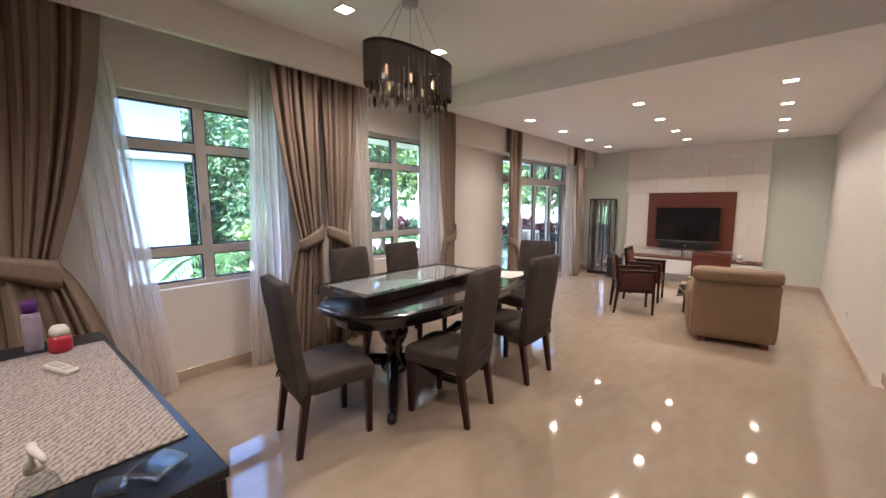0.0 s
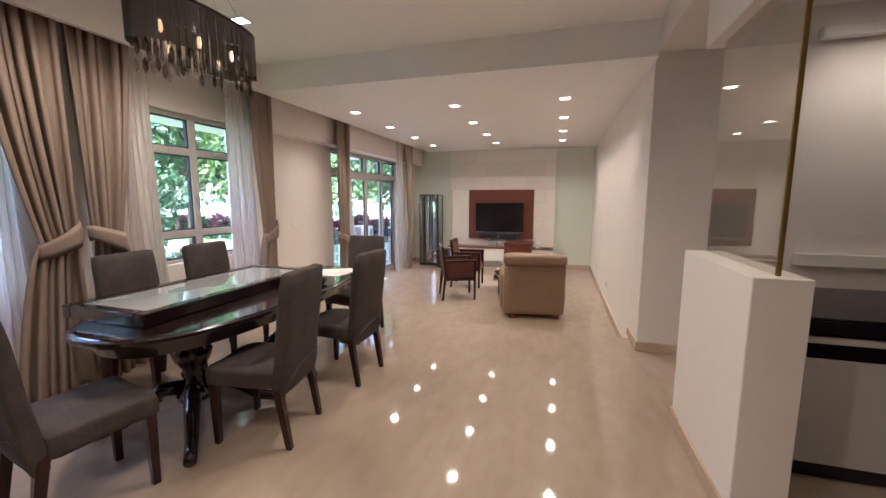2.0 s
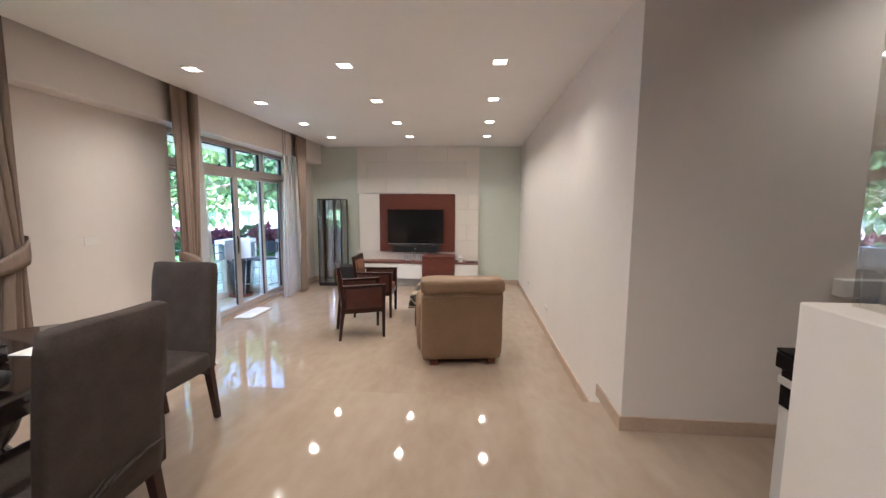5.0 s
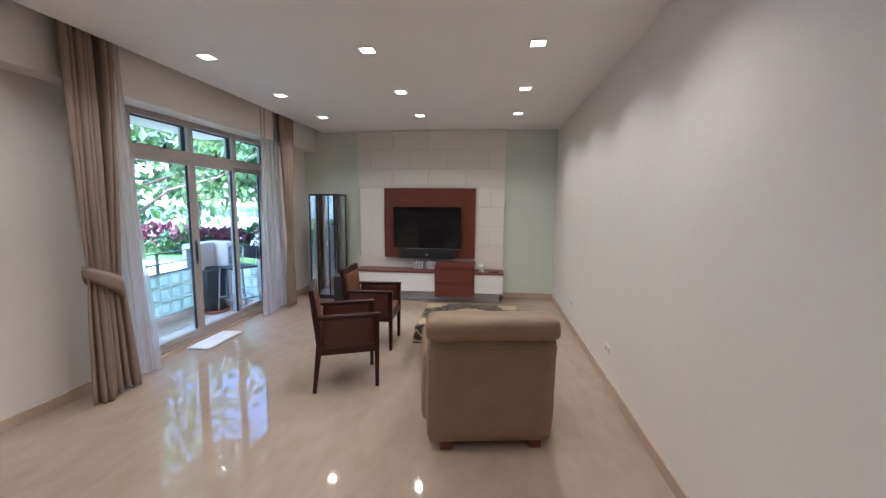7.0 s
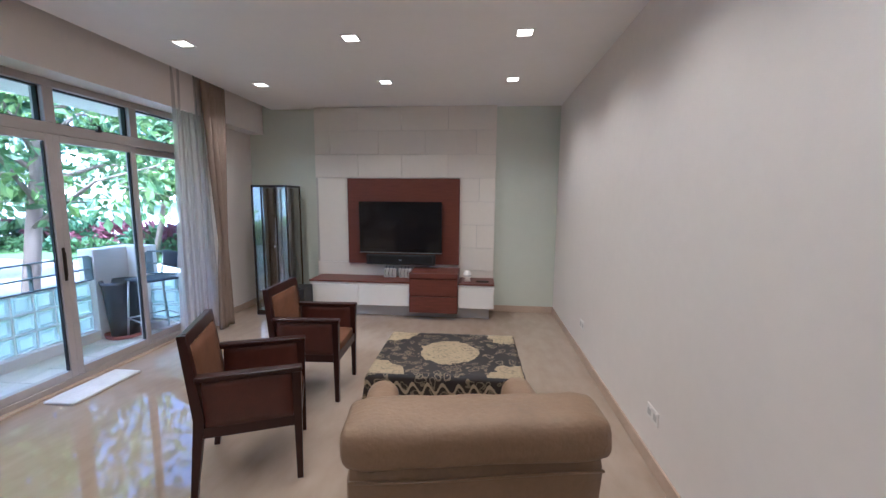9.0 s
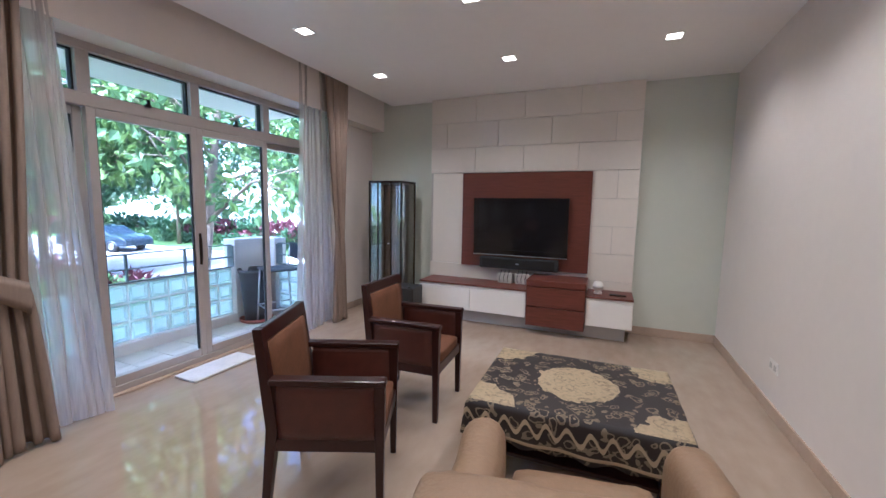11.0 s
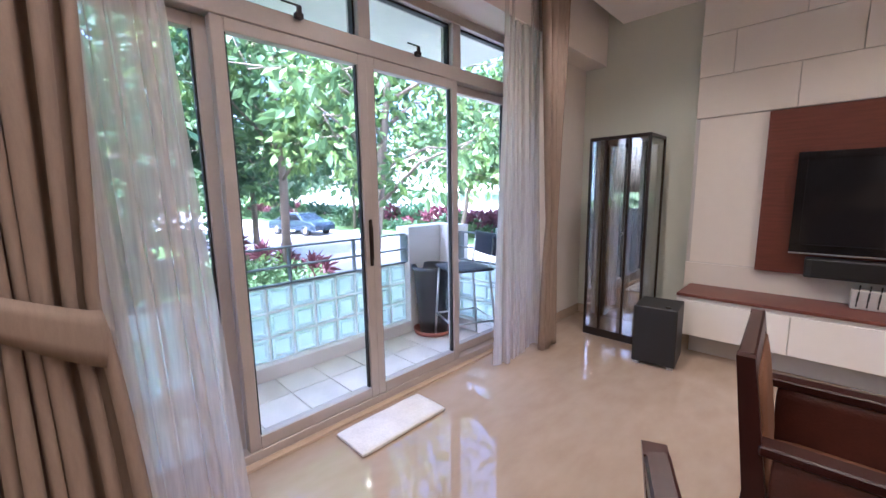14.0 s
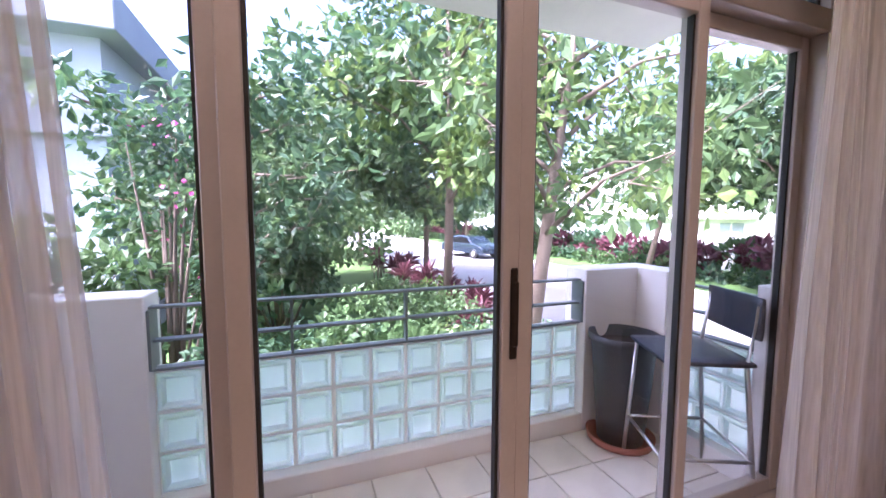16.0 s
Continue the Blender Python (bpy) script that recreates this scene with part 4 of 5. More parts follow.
# ---- chandelier ----
def chandelier():
    t = empty("chandelier", "oval chandelier of smoked glass strips and hanging crystals", "chandelier", pose(-2.17, 2.2, 2.60))
    M_SMOKE = glass("smoked glass strip", (0.42, 0.38, 0.36), 0.08, gloss=3.0)
    M_CRYSTAL = glass("clear crystal", (0.88, 0.86, 0.84), 0.02, gloss=3.0)
    rx, ry = 0.17, 0.42
    slab("canopy", [(rx, ry, -0.02), (rx + 0.005, ry + 0.005, 0.0), (rx - 0.02, ry - 0.02, 0.012)], M_BRONZE, t, 2.3)
    pts = stadium(rx, ry, 56, 2.3)
    bm0 = bmesh.new()
    add_box(bm0, (-0.017, -0.002, -0.27), (0.017, 0.002, -0.02), 0.001)
    strip = mesh_ob("strip", bm0, M_SMOKE, t)
    rnd = random.Random(5)
    for i, (x, y) in enumerate(pts):
        o = strip if i == 0 else new("strip", strip.data)
        o.parent = t
        o.location = (x, y, -0.012 * rnd.random())
        a, b = pts[i - 1], pts[(i + 1) % len(pts)]
        o.rotation_euler = (0, 0, math.atan2(b[1] - a[1], b[0] - a[0]) + rnd.uniform(-0.2, 0.2))
    bmc = bmesh.new()
    bmesh.ops.create_icosphere(bmc, subdivisions=1, radius=0.02)
    bmesh.ops.scale(bmc, vec=(0.75, 0.75, 2.0), verts=bmc.verts)
    drop = mesh_ob("crystal", bmc, M_CRYSTAL, t)
    for i in range(46):
        o = drop if i == 0 else new("crystal", drop.data)
        o.parent = t
        a, r = rnd.uniform(0, 6.28), rnd.uniform(0.2, 0.95)
        o.location = (rx * r * math.cos(a), ry * r * math.sin(a), -0.27 - 0.13 * rnd.random())
    bmd = bmesh.new()
    bmesh.ops.create_icosphere(bmd, subdivisions=1, radius=0.022)
    bmesh.ops.scale(bmd, vec=(0.7, 0.7, 2.2), verts=bmd.verts)
    dark = mesh_ob("smoked_crystal", bmd, M_SMOKE, t)
    for i in range(22):
        o = dark if i == 0 else new("smoked_crystal", dark.data)
        o.parent = t
        a = i * 0.2856 + rnd.uniform(-0.1, 0.1)
        o.location = (rx * 0.9 * math.cos(a), ry * 0.9 * math.sin(a), -0.27 - 0.10 * rnd.random())
    bmw = bmesh.new()
    for o in list(t.children):
        if "crystal" in o.name:
            add_tube(bmw, [(o.location.x, o.location.y, -0.02), (o.location.x, o.location.y, o.location.z + 0.03)], 0.0012, 4)
    mesh_ob("wire", bmw, M_STEEL, t)
    for x, y in ((-0.09, -0.3), (0.09, -0.3), (-0.09, 0.3), (0.09, 0.3), (0, 0)):
        tube("cable", [(x, y, 0.01), (x * 0.25, y * 0.25, HIGH - 2.62)], 0.0025, M_STEEL, t, 6)
    lathe("ceiling_rose", [(0.06, HIGH - 2.62), (0.06, HIGH - 2.602)], M_STEEL, t)
    for y in (-0.25, 0.0, 0.25):
        lathe("bulb", [(0.008, -0.12), (0.012, -0.15), (0.01, -0.18), (0.003, -0.19)], glow("bulb", (1.0, 0.60, 0.22), 0.9), t, 12, (0, y, 0))


chandelier()


# ---- sideboard and what stands on it ----
def sideboard():
    t = empty("sideboard", "dark blue-black sideboard standing below the curtain", "sideboard", pose(-2.80, -0.20, UP))
    m = mat("blue-black lacquer", (0.016, 0.018, 0.026), 0.28, vary=0.2)
    box("top", (0, 0, 0.74), (1.74, 0.565, 0.77), m, t, 0.004)
    box("body", (0.02, 0.02, 0.06), (1.72, 0.545, 0.74), m, t, 0.003)
    box("plinth", (0.05, 0.05, 0), (1.69, 0.52, 0.06), M_MATTE, t)
    for k in range(3):
        box("door", (0.03 + 0.565 * k, 0.545, 0.08), (0.585 + 0.565 * k, 0.563, 0.72), m, t, 0.003)
    return UP + 0.77


SB = sideboard()


def runner():
    m = mat("cream woven runner", (0.42, 0.34, 0.31), 0.95, scale=30, vary=0.12)
    n, l = m.node_tree.nodes, m.node_tree.links
    tc = n.new("ShaderNodeTexCoord")
    w = n.new("ShaderNodeTexWave")
    w.wave_type, w.bands_direction, w.wave_profile = 'BANDS', 'DIAGONAL', 'TRI'
    w.inputs["Scale"].default_value, w.inputs["Distortion"].default_value, w.inputs["Detail Scale"].default_value = 22, 5, 3
    l.new(tc.outputs["Object"], w.inputs["Vector"])
    b = n.new("ShaderNodeBump")
    b.inputs["Strength"].default_value, b.inputs["Distance"].default_value = 0.8, 0.008
    l.new(w.outputs["Fac"], b.inputs["Height"])
    l.new(b.outputs[0], n["Principled BSDF"].inputs["Normal"])
    cr = n.new("ShaderNodeValToRGB")
    cr.color_ramp.elements[0].color, cr.color_ramp.elements[1].color = (0.25, 0.205, 0.19, 1), (0.54, 0.475, 0.45, 1)
    cr.color_ramp.elements[0].position, cr.color_ramp.elements[1].position = 0.1, 0.6
    l.new(w.outputs["Fac"], cr.inputs[0])
    l.new(cr.outputs[0], n["Principled BSDF"].inputs["Base Color"])
    ob = soft_box("table_runner", (-0.63, -0.24, 0), (0.63, 0.24, 0.008), m, None, 0.003, 0.001, cuts=6)
    ob.matrix_world = pose(-1.93, 0.10, SB + 0.001)
    tagged(ob, "cream woven runner lying on the sideboard", "runner")


runner()


def spray_can():
    t = empty("spray_can", "grey and purple spray can", "spray can", pose(-2.66, 0.10, SB))
    lathe("can", [(0.032, 0), (0.034, 0.01), (0.034, 0.17), (0.028, 0.19)], mat("pale lilac print", (0.35, 0.30, 0.40), 0.3, scale=20, vary=0.25), t)
    lathe("cap", [(0.030, 0.19), (0.031, 0.23), (0.026, 0.245), (0.01, 0.25)], mat("purple plastic", (0.10, 0.02, 0.20), 0.35), t)


def air_freshener():
    t = empty("air_freshener", "red and white air freshener dispenser", "air freshener", pose(-2.52, 0.18, SB))
    lathe("body", [(0.03, 0), (0.042, 0.02), (0.044, 0.06), (0.036, 0.09)], mat("red plastic", (0.40, 0.02, 0.04), 0.3), t)
    lathe("top", [(0.036, 0.09), (0.036, 0.115), (0.024, 0.135), (0.004, 0.14)], M_WHITE, t)


def remote():
    t = empty("remote_control", "white remote control lying on the runner", "remote control", pose(-2.22, 0.15, SB + 0.012, 0, 0, 18))
    box("body", (-0.09, -0.024, 0), (0.09, 0.024, 0.018), M_WHITE, t, 0.006, 2)
    for i in range(5):
        for j in range(2):
            box("button", (-0.07 + 0.02 * i, -0.014 + 0.016 * j, 0.018), (-0.058 + 0.02 * i, -0.004 + 0.016 * j, 0.0205), M_GREY, t)
    box("display", (0.04, -0.017, 0.018), (0.08, 0.017, 0.0195), M_GREY, t)


def pump_bottle():
    t = empty("pump_bottle", "clear hand sanitiser bottle with a white pump", "pump bottle", pose(-1.14, 0.02, SB))
    lathe("bottle", [(0.036, 0), (0.038, 0.008), (0.038, 0.10), (0.03, 0.125), (0.014, 0.135), (0.014, 0.145)], glass("clear plastic", (0.85, 0.88, 0.88), 0.1, gloss=1.5), t)
    lathe("collar", [(0.017, 0.145), (0.017, 0.165), (0.008, 0.17), (0.008, 0.195)], M_WHITE, t)
    tube("spout", [(-0.01, 0, 0.197), (0.02, 0.0, 0.20), (0.05, 0.01, 0.195), (0.062, 0.013, 0.185)], [0.009, 0.009, 0.007, 0.005], M_WHITE, t)


def packet(x, y, r, w, l):
    ob = soft_box("plastic_packet", (-w, -l, 0), (w, l, 0.014), glass("crinkled plastic film", (0.75, 0.75, 0.76), 0.15, gloss=3.0), None, 0.006, 0.012, seed=x * 9, cuts=9)
    ob.matrix_world = pose(x, y, SB + 0.012, 0, 0, r)
    tagged(ob, "small crinkled clear plastic packet on the sideboard", "packet")


spray_can(), air_freshener(), remote(), pump_bottle(), packet(-1.18, 0.24, 30, 0.05, 0.06), packet(-1.17, 0.14, 70, 0.035, 0.045)


# ---- balcony ----
BF = -0.25
struct(box("balcony_floor", (-4.85, 5.2, -1.6), (W - 0.2, 9.0, BF - 0.012), M_GROUT), "tiled balcony floor", "floor")
struct(boxes("balcony_wall", [((-4.86, 5.2, BF - 0.3), (-4.66, 6.05, 0.79)), ((-4.86, 8.38, BF - 0.3), (-4.66, 9.0, 0.80)), ((-4.66, 8.80, BF - 0.3), (-4.43, 9.0, 0.80)),
                              ((-3.93, 8.80, BF - 0.3), (W - 0.2, 9.0, 0.80)), ((-4.66, 5.2, BF - 0.3), (W - 0.2, 5.4, 0.79)),
                              ((-4.86, 6.05, BF - 0.3), (-4.66, 8.38, -0.145)), ((-4.43, 8.80, BF - 0.3), (-3.93, 9.0, -0.145))], M_RENDER, bev=0.006), "white rendered balcony parapet with low kerb", "parapet")
struct(box("balcony_roof", (-5.15, 3.5, 2.47), (W - 0.2, 9.3, 2.75), M_RENDER), "white soffit slab over the balcony", "soffit")
GBW = empty("glass_block_wall", "low balcony wall of clear pressed glass blocks", "glass block wall", kind="structure")
bm = bmesh.new()
add_box(bm, (-0.04, -0.087, -0.087), (0.04, 0.087, 0.087), 0.008, 2)
for f in [f for f in bm.faces if abs(f.normal.x) > 0.99]:
    bmesh.ops.inset_region(bm, faces=[f], thickness=0.014, depth=0.0)
    bmesh.ops.inset_region(bm, faces=[f], thickness=0.022, depth=-0.016)
block = mesh_ob("glass_block", bm, M_BLOCK, GBW)
P, first = 0.194, True
spots = [(-4.76, 6.05 + P * (i + 0.5), -0.145 + P * (k + 0.5), 0) for i in range(12) for k in range(3)]
spots += [(-4.43 + 0.167 * (i + 0.5), 8.90, -0.145 + P * (k + 0.5), 90) for i in range(3) for k in range(3)]
for x, y, z, r in spots:
    o = block if first else new("glass_block", block.data)
    first = False
    o.parent, o.location, o.rotation_euler = GBW, (x, y, z), (0, 0, radians(r))
mort = [((-4.785, 6.05, -0.145 + P * k - 0.011), (-4.735, 8.38, -0.145 + P * k + 0.011)) for k in range(4)]
mort += [((-4.784, 6.05 + P * i - 0.011, -0.134), (-4.736, 6.05 + P * i + 0.011, 0.43)) for i in range(13)]
mort += [((-4.43, 8.875, -0.145 + P * k - 0.006), (-3.93, 8.925, -0.145 + P * k + 0.011)) for k in range(4)]
boxes("mortar", mort, mat("white block mortar", (0.82, 0.84, 0.82), 0.7, vary=0.05), GBW)


def railing(name, y0, y1, m):
    t = empty(name, "grey painted steel balcony railing with flat bars", "railing", m)
    for z in (0.445, 0.575, 0.725):
        box("bar", (-0.025, y0, z), (0.025, y1, z + 0.012), M_RAIL, t, 0.002)
    n = max(2, round((y1 - y0) / 0.58) + 1)
    for i in range(n):
        y = y0 + (y1 - y0) * i / (n - 1)
        e = 0.03 if i in (0, n - 1) else 0.0
        a = min(max(y - 0.006, y0), y1 - 0.012)
        box("post", (-0.022 - e, a, 0.457), (0.022 + e, a + 0.012, 0.724), M_RAIL, t)


railing("railing", 6.05, 8.38, pose(-4.73, 0, 0))
railing("railing", 0.0, 0.5, pose(-4.43, 8.87, 0, 0, 0, -90))


def planter():
    t = empty("planter_pot", "tall dark grey tapered pot on a terracotta saucer", "planter", pose(-4.48, 8.52, BF))
    M_POT = mat("charcoal pot plastic", (0.028, 0.030, 0.034), 0.45, vary=0.15)
    lathe("saucer", [(0.15, 0), (0.19, 0.01), (0.20, 0.05), (0.185, 0.05), (0.175, 0.02)], mat("terracotta", (0.30, 0.10, 0.07), 0.7), t)
    lathe("pot", [(0.135, 0.02), (0.15, 0.2), (0.185, 0.62), (0.20, 0.64), (0.205, 0.68), (0.19, 0.68), (0.18, 0.60), (0.0, 0.6)], M_POT, t)
    lathe("soil", [(0.175, 0.60), (0.17, 0.615), (0.05, 0.62)], mat("potting soil", (0.03, 0.02, 0.015), 0.95, bump=0.5), t)


planter()


def bar_stool():
    t = empty("bar_stool", "steel tube bar stool with a dark blue seat and back", "stool", pose(-4.06, 8.52, BF, 0, 0, 155))
    M_SEAT = mat("dark navy plastic", (0.025, 0.03, 0.045), 0.45, vary=0.1)
    for s in (-1, 1):
        tube("frame", [(s * 0.21, 0.22, 0), (s * 0.18, 0.18, 0.70)], 0.011, M_STEEL, t)
        tube("frame", [(s * 0.21, -0.22, 0), (s * 0.18, -0.16, 0.70), (s * 0.18, -0.2, 0.98)], 0.011, M_STEEL, t)
    for z, k in ((0.25, 0.203),):
        tube("rung", [(-k, 0.205, z), (k, 0.205, z)], 0.009, M_STEEL, t)
        tube("rung", [(-k, -0.2, z), (k, -0.2, z)], 0.009, M_STEEL, t)
        tube("rung", [(-k, -0.2, z), (-k, 0.205, z)], 0.009, M_STEEL, t)
        tube("rung", [(k, -0.2, z), (k, 0.205, z)], 0.009, M_STEEL, t)
    soft_box("seat", (-0.21, -0.19, 0.70), (0.21, 0.21, 0.725), M_SEAT, t, 0.01, 0.003)
    soft_box("backrest", (-0.20, -0.215, 0.82), (0.20, -0.19, 1.02), M_SEAT, t, 0.01, 0.003)


bar_stool()

# ---- outdoors ----
G = -1.5
struct(box("ground", (-400, -300, G - 0.5), (400, 400, G - 0.03), M_GRASS), "mown green lawn", "ground")
struct(box("road", (-120, 11.2, G - 0.04), (60, 19.5, G), M_ROAD), "pale concrete estate road", "road")
struct(boxes("kerb", [((-120, 10.95, G - 0.1), (60, 11.2, G + 0.12)), ((-120, 19.5, G - 0.1), (60, 19.75, G + 0.12))], M_KERB, bev=0.02), "low concrete road kerb", "kerb")


def leaf_mesh(name, spots, n, size, mats, parent=None, seed=0, droop=0.4, long=2.4):
    """Leaves as folded diamonds round clump centres (x, y, z, r)."""
    rg = np.random.default_rng(seed)
    w = np.array([s[3] ** 2 for s in spots])
    idx = rg.choice(len(spots), n, p=w / w.sum())
    c = np.array([s[:3] for s in spots])[idx]
    r = np.array([s[3] for s in spots])[idx]
    d = rg.normal(size=(n, 3))
    d /= np.linalg.norm(d, axis=1)[:, None]
    p = c + d * (r * rg.uniform(0.35, 1.0, n) ** 0.6)[:, None] * np.array([1, 1, 0.8])
    out = d * 0.7 + rg.normal(size=(n, 3)) * 0.6
    out[:, 2] -= droop
    out /= np.linalg.norm(out, axis=1)[:, None]
    side = np.cross(out, rg.normal(size=(n, 3)))
    side /= np.linalg.norm(side, axis=1)[:, None]
    up = np.cross(side, out)
    s = size * rg.uniform(0.6, 1.3, n)[:, None]
    a = p
    b = p + out * s * 0.5 * long / 2 + side * s * 0.32 + up * s * 0.1
    e = p + out * s * long / 2
    f = p + out * s * 0.5 * long / 2 - side * s * 0.32 + up * s * 0.1
    verts = np.stack([a, b, e, f], 1).reshape(-1, 3)
    k = np.arange(n) * 4
    tris = np.concatenate([np.stack([k, k + 1, k + 2], 1), np.stack([k, k + 2, k + 3], 1)])
    me = bpy.data.meshes.new(name)
    me.from_pydata(verts.tolist(), [], tris.tolist())
    for m in mats:
        me.materials.append(m)
    if len(mats) > 1:
        pick = rg.integers(0, len(mats), len(spots))[idx]
        me.polygons.foreach_set("material_index", np.concatenate([pick, pick]).astype(np.int32))
    ob = new(name, me)
    ob.parent = parent
    return ob


def tree(x, y, h, spread, bottom, n, seed, leaf=0.24, mats=None, label="leafy green street tree with a slim grey trunk", lean=(0, 0), trunk=0.13):
    rnd = random.Random(seed)
    t = empty("tree", label, "tree", pose(x, y, G - 0.03), "garden trees")
    bm = bmesh.new()
    top = Vector((lean[0], lean[1], h * 0.85))
    add_tube(bm, [(0, 0, -0.1), top * 0.3 + Vector((rnd.uniform(-.1, .1), 0.05, 0)), top * 0.65, top], [trunk, trunk * 0.8, trunk * 0.5, trunk * 0.15], 10)
    spots = []
    nl = 15
    for k in range(nl):
        f = bottom + (0.95 - bottom) * k / nl
        base = top * min(1, f * 0.8 / 0.85)
        a = k * 2.4 + rnd.uniform(-0.5, 0.5)
        ln = spread * rnd.uniform(0.55, 1.0) * (1 - 0.55 * abs((f - bottom) / (1 - bottom) - 0.35))
        tip = base + Vector((math.cos(a) * ln, math.sin(a) * ln, h * rnd.uniform(0.05, 0.16)))
        mid = base.lerp(tip, 0.5) + Vector((0, 0, 0.12 * ln))
        add_tube(bm, [base, mid, tip], [trunk * 0.35, trunk * 0.2, trunk * 0.06], 6)
        for q in (0.45, 0.75, 1.0):
            c = base.lerp(tip, q) + Vector((rnd.uniform(-.3, .3), rnd.uniform(-.3, .3), rnd.uniform(-.1, .35)))
            spots.append((c.x, c.y, c.z, spread * rnd.uniform(0.14, 0.30)))
            for e in range(2):
                sub = c + Vector((rnd.uniform(-1, 1), rnd.uniform(-1, 1), rnd.uniform(-0.6, 0.6))) * spread * 0.28
                add_tube(bm, [base.lerp(tip, q * 0.9), sub], [trunk * 0.08, trunk * 0.03], 5)
                spots.append((sub.x, sub.y, sub.z, spread * rnd.uniform(0.08, 0.2)))
    mesh_ob("trunk", bm, M_BARK, t, True)
    leaf_mesh("foliage", spots, n, leaf, mats or [M_LEAF, M_LEAF2, M_LEAF3], t, seed)
    return t


def shrub(x, y, r, h, n, seed, leaf=0.12, mats=None, label="dense green garden shrub", long=2.0, name="shrub", flowers=0):
    rnd = random.Random(seed)
    t = empty(name, label, "shrub", pose(x, y, G - 0.03), "garden shrubs")
    bm = bmesh.new()
    spots = []
    for k in range(18):
        a, q = rnd.uniform(0, 6.28), rnd.uniform(0.1, 1.0)
        c = Vector((math.cos(a) * r * q, math.sin(a) * r * q, h * rnd.uniform(0.25, 1.0) * (1 - 0.35 * q * q)))
        add_tube(bm, [(c.x * 0.15, c.y * 0.15, 0), (c.x * 0.5, c.y * 0.5, c.z * 0.6), c], [0.035, 0.022, 0.006], 5)
        spots.append((c.x, c.y, c.z, r * rnd.uniform(0.22, 0.42)))
    mesh_ob("stems", bm, M_BARK, t, True)
    leaf_mesh("foliage", spots, n, leaf, mats or [M_LEAF, M_LEAF2], t, seed, long=long)
    if flowers:
        leaf_mesh("blossom", [(s[0], s[1], s[2], s[3] * 1.05) for s in spots[::4]], flowers, leaf * 0.8, [M_PINK], t, seed + 1, long=1.2)
    return t


tree(-17.8, 11.6, 11.5, 4.0, 0.28, 9000, 1, 0.30, [M_LEAF2, M_LEAF, M_LEAF2], label="tall street tree with drooping deep green leaves")
tree(-15.3, 20.8, 9.5, 3.4, 0.38, 6500, 2, 0.28, [M_LEAF, M_LEAF3], lean=(1.2, 0.6))
tree(-9.6, 20.6, 9.0, 3.6, 0.36, 7000, 3, 0.30, [M_LEAF, M_LEAF2], lean=(-0.5, 0.3))
tree(-24.5, 9.9, 8.0, 3.0, 0.3, 5000, 4, 0.25, [M_LEAF, M_LEAF3])
tree(-11.8, 10.2, 11.5, 3.6, 0.32, 8000, 5, 0.22, [M_LEAF, M_LEAF2, M_LEAF3])
tree(-18.5, 6.5, 8.5, 3.6, 0.2, 6500, 6, 0.25, [M_LEAF2, M_LEAF])
tree(-4.5, 22.0, 9.0, 3.6, 0.36, 5500, 7, 0.28, [M_LEAF, M_LEAF3])
tree(-27.0, 22.0, 10.0, 4.2, 0.3, 5500, 8, 0.3, [M_LEAF2, M_LEAF])
tree(-36.0, 21.5, 10.0, 4.2, 0.3, 4500, 9, 0.3, [M_LEAF, M_LEAF3])
tree(-30.0, 8.5, 9.0, 4.2, 0.15, 5500, 10, 0.3, [M_LEAF2, M_LEAF])
tree(-9.8, 5.6, 5.8, 2.1, 0.25, 3600, 12, 0.17, [M_LEAF, M_LEAF2], label="slender leafy tree beside the balcony")
tree(-8.7, 10.6, 8.2, 3.3, 0.36, 2800, 13, 0.2, [M_LEAF3, M_LEAF], lean=(0.7, 0.5), trunk=0.15)
shrub(-8.2, 5.2, 1.15, 3.7, 1700, 21, 0.13, [M_LEAF2, M_LEAF], "tall flowering shrub with magenta blossom and bare stems", 1.5, flowers=90)
shrub(-7.6, 3.8, 1.3, 2.7, 4500, 22, 0.15, [M_LEAF, M_LEAF3], "tall leafy shrub outside the dining window")
shrub(-6.6, 4.2, 1.2, 2.6, 4500, 23, 0.15, [M_LEAF, M_LEAF3])
shrub(-7.4, 1.0, 1.3, 1.9, 3500, 24, 0.16, [M_LEAF, M_LEAF2])
shrub(-7.6, 7.0, 1.7, 1.45, 6000, 25, 0.11, [M_LEAF2, M_LEAF])
shrub(-9.4, 8.3, 1.7, 1.15, 5500, 26, 0.11, [M_LEAF, M_LEAF3])
shrub(-11.6, 8.8, 1.6, 0.9, 4500, 27, 0.11, [M_LEAF, M_LEAF3])
shrub(-6.9, 9.2, 1.4, 1.2, 4000, 28, 0.11, [M_LEAF2, M_LEAF])
shrub(-12.5, 6.2, 2.2, 3.4, 6000, 29, 0.16, [M_LEAF2, M_LEAF])
shrub(-12.5, 5.4, 1.8, 3.6, 5000, 30, 0.16, [M_LEAF, M_LEAF2])


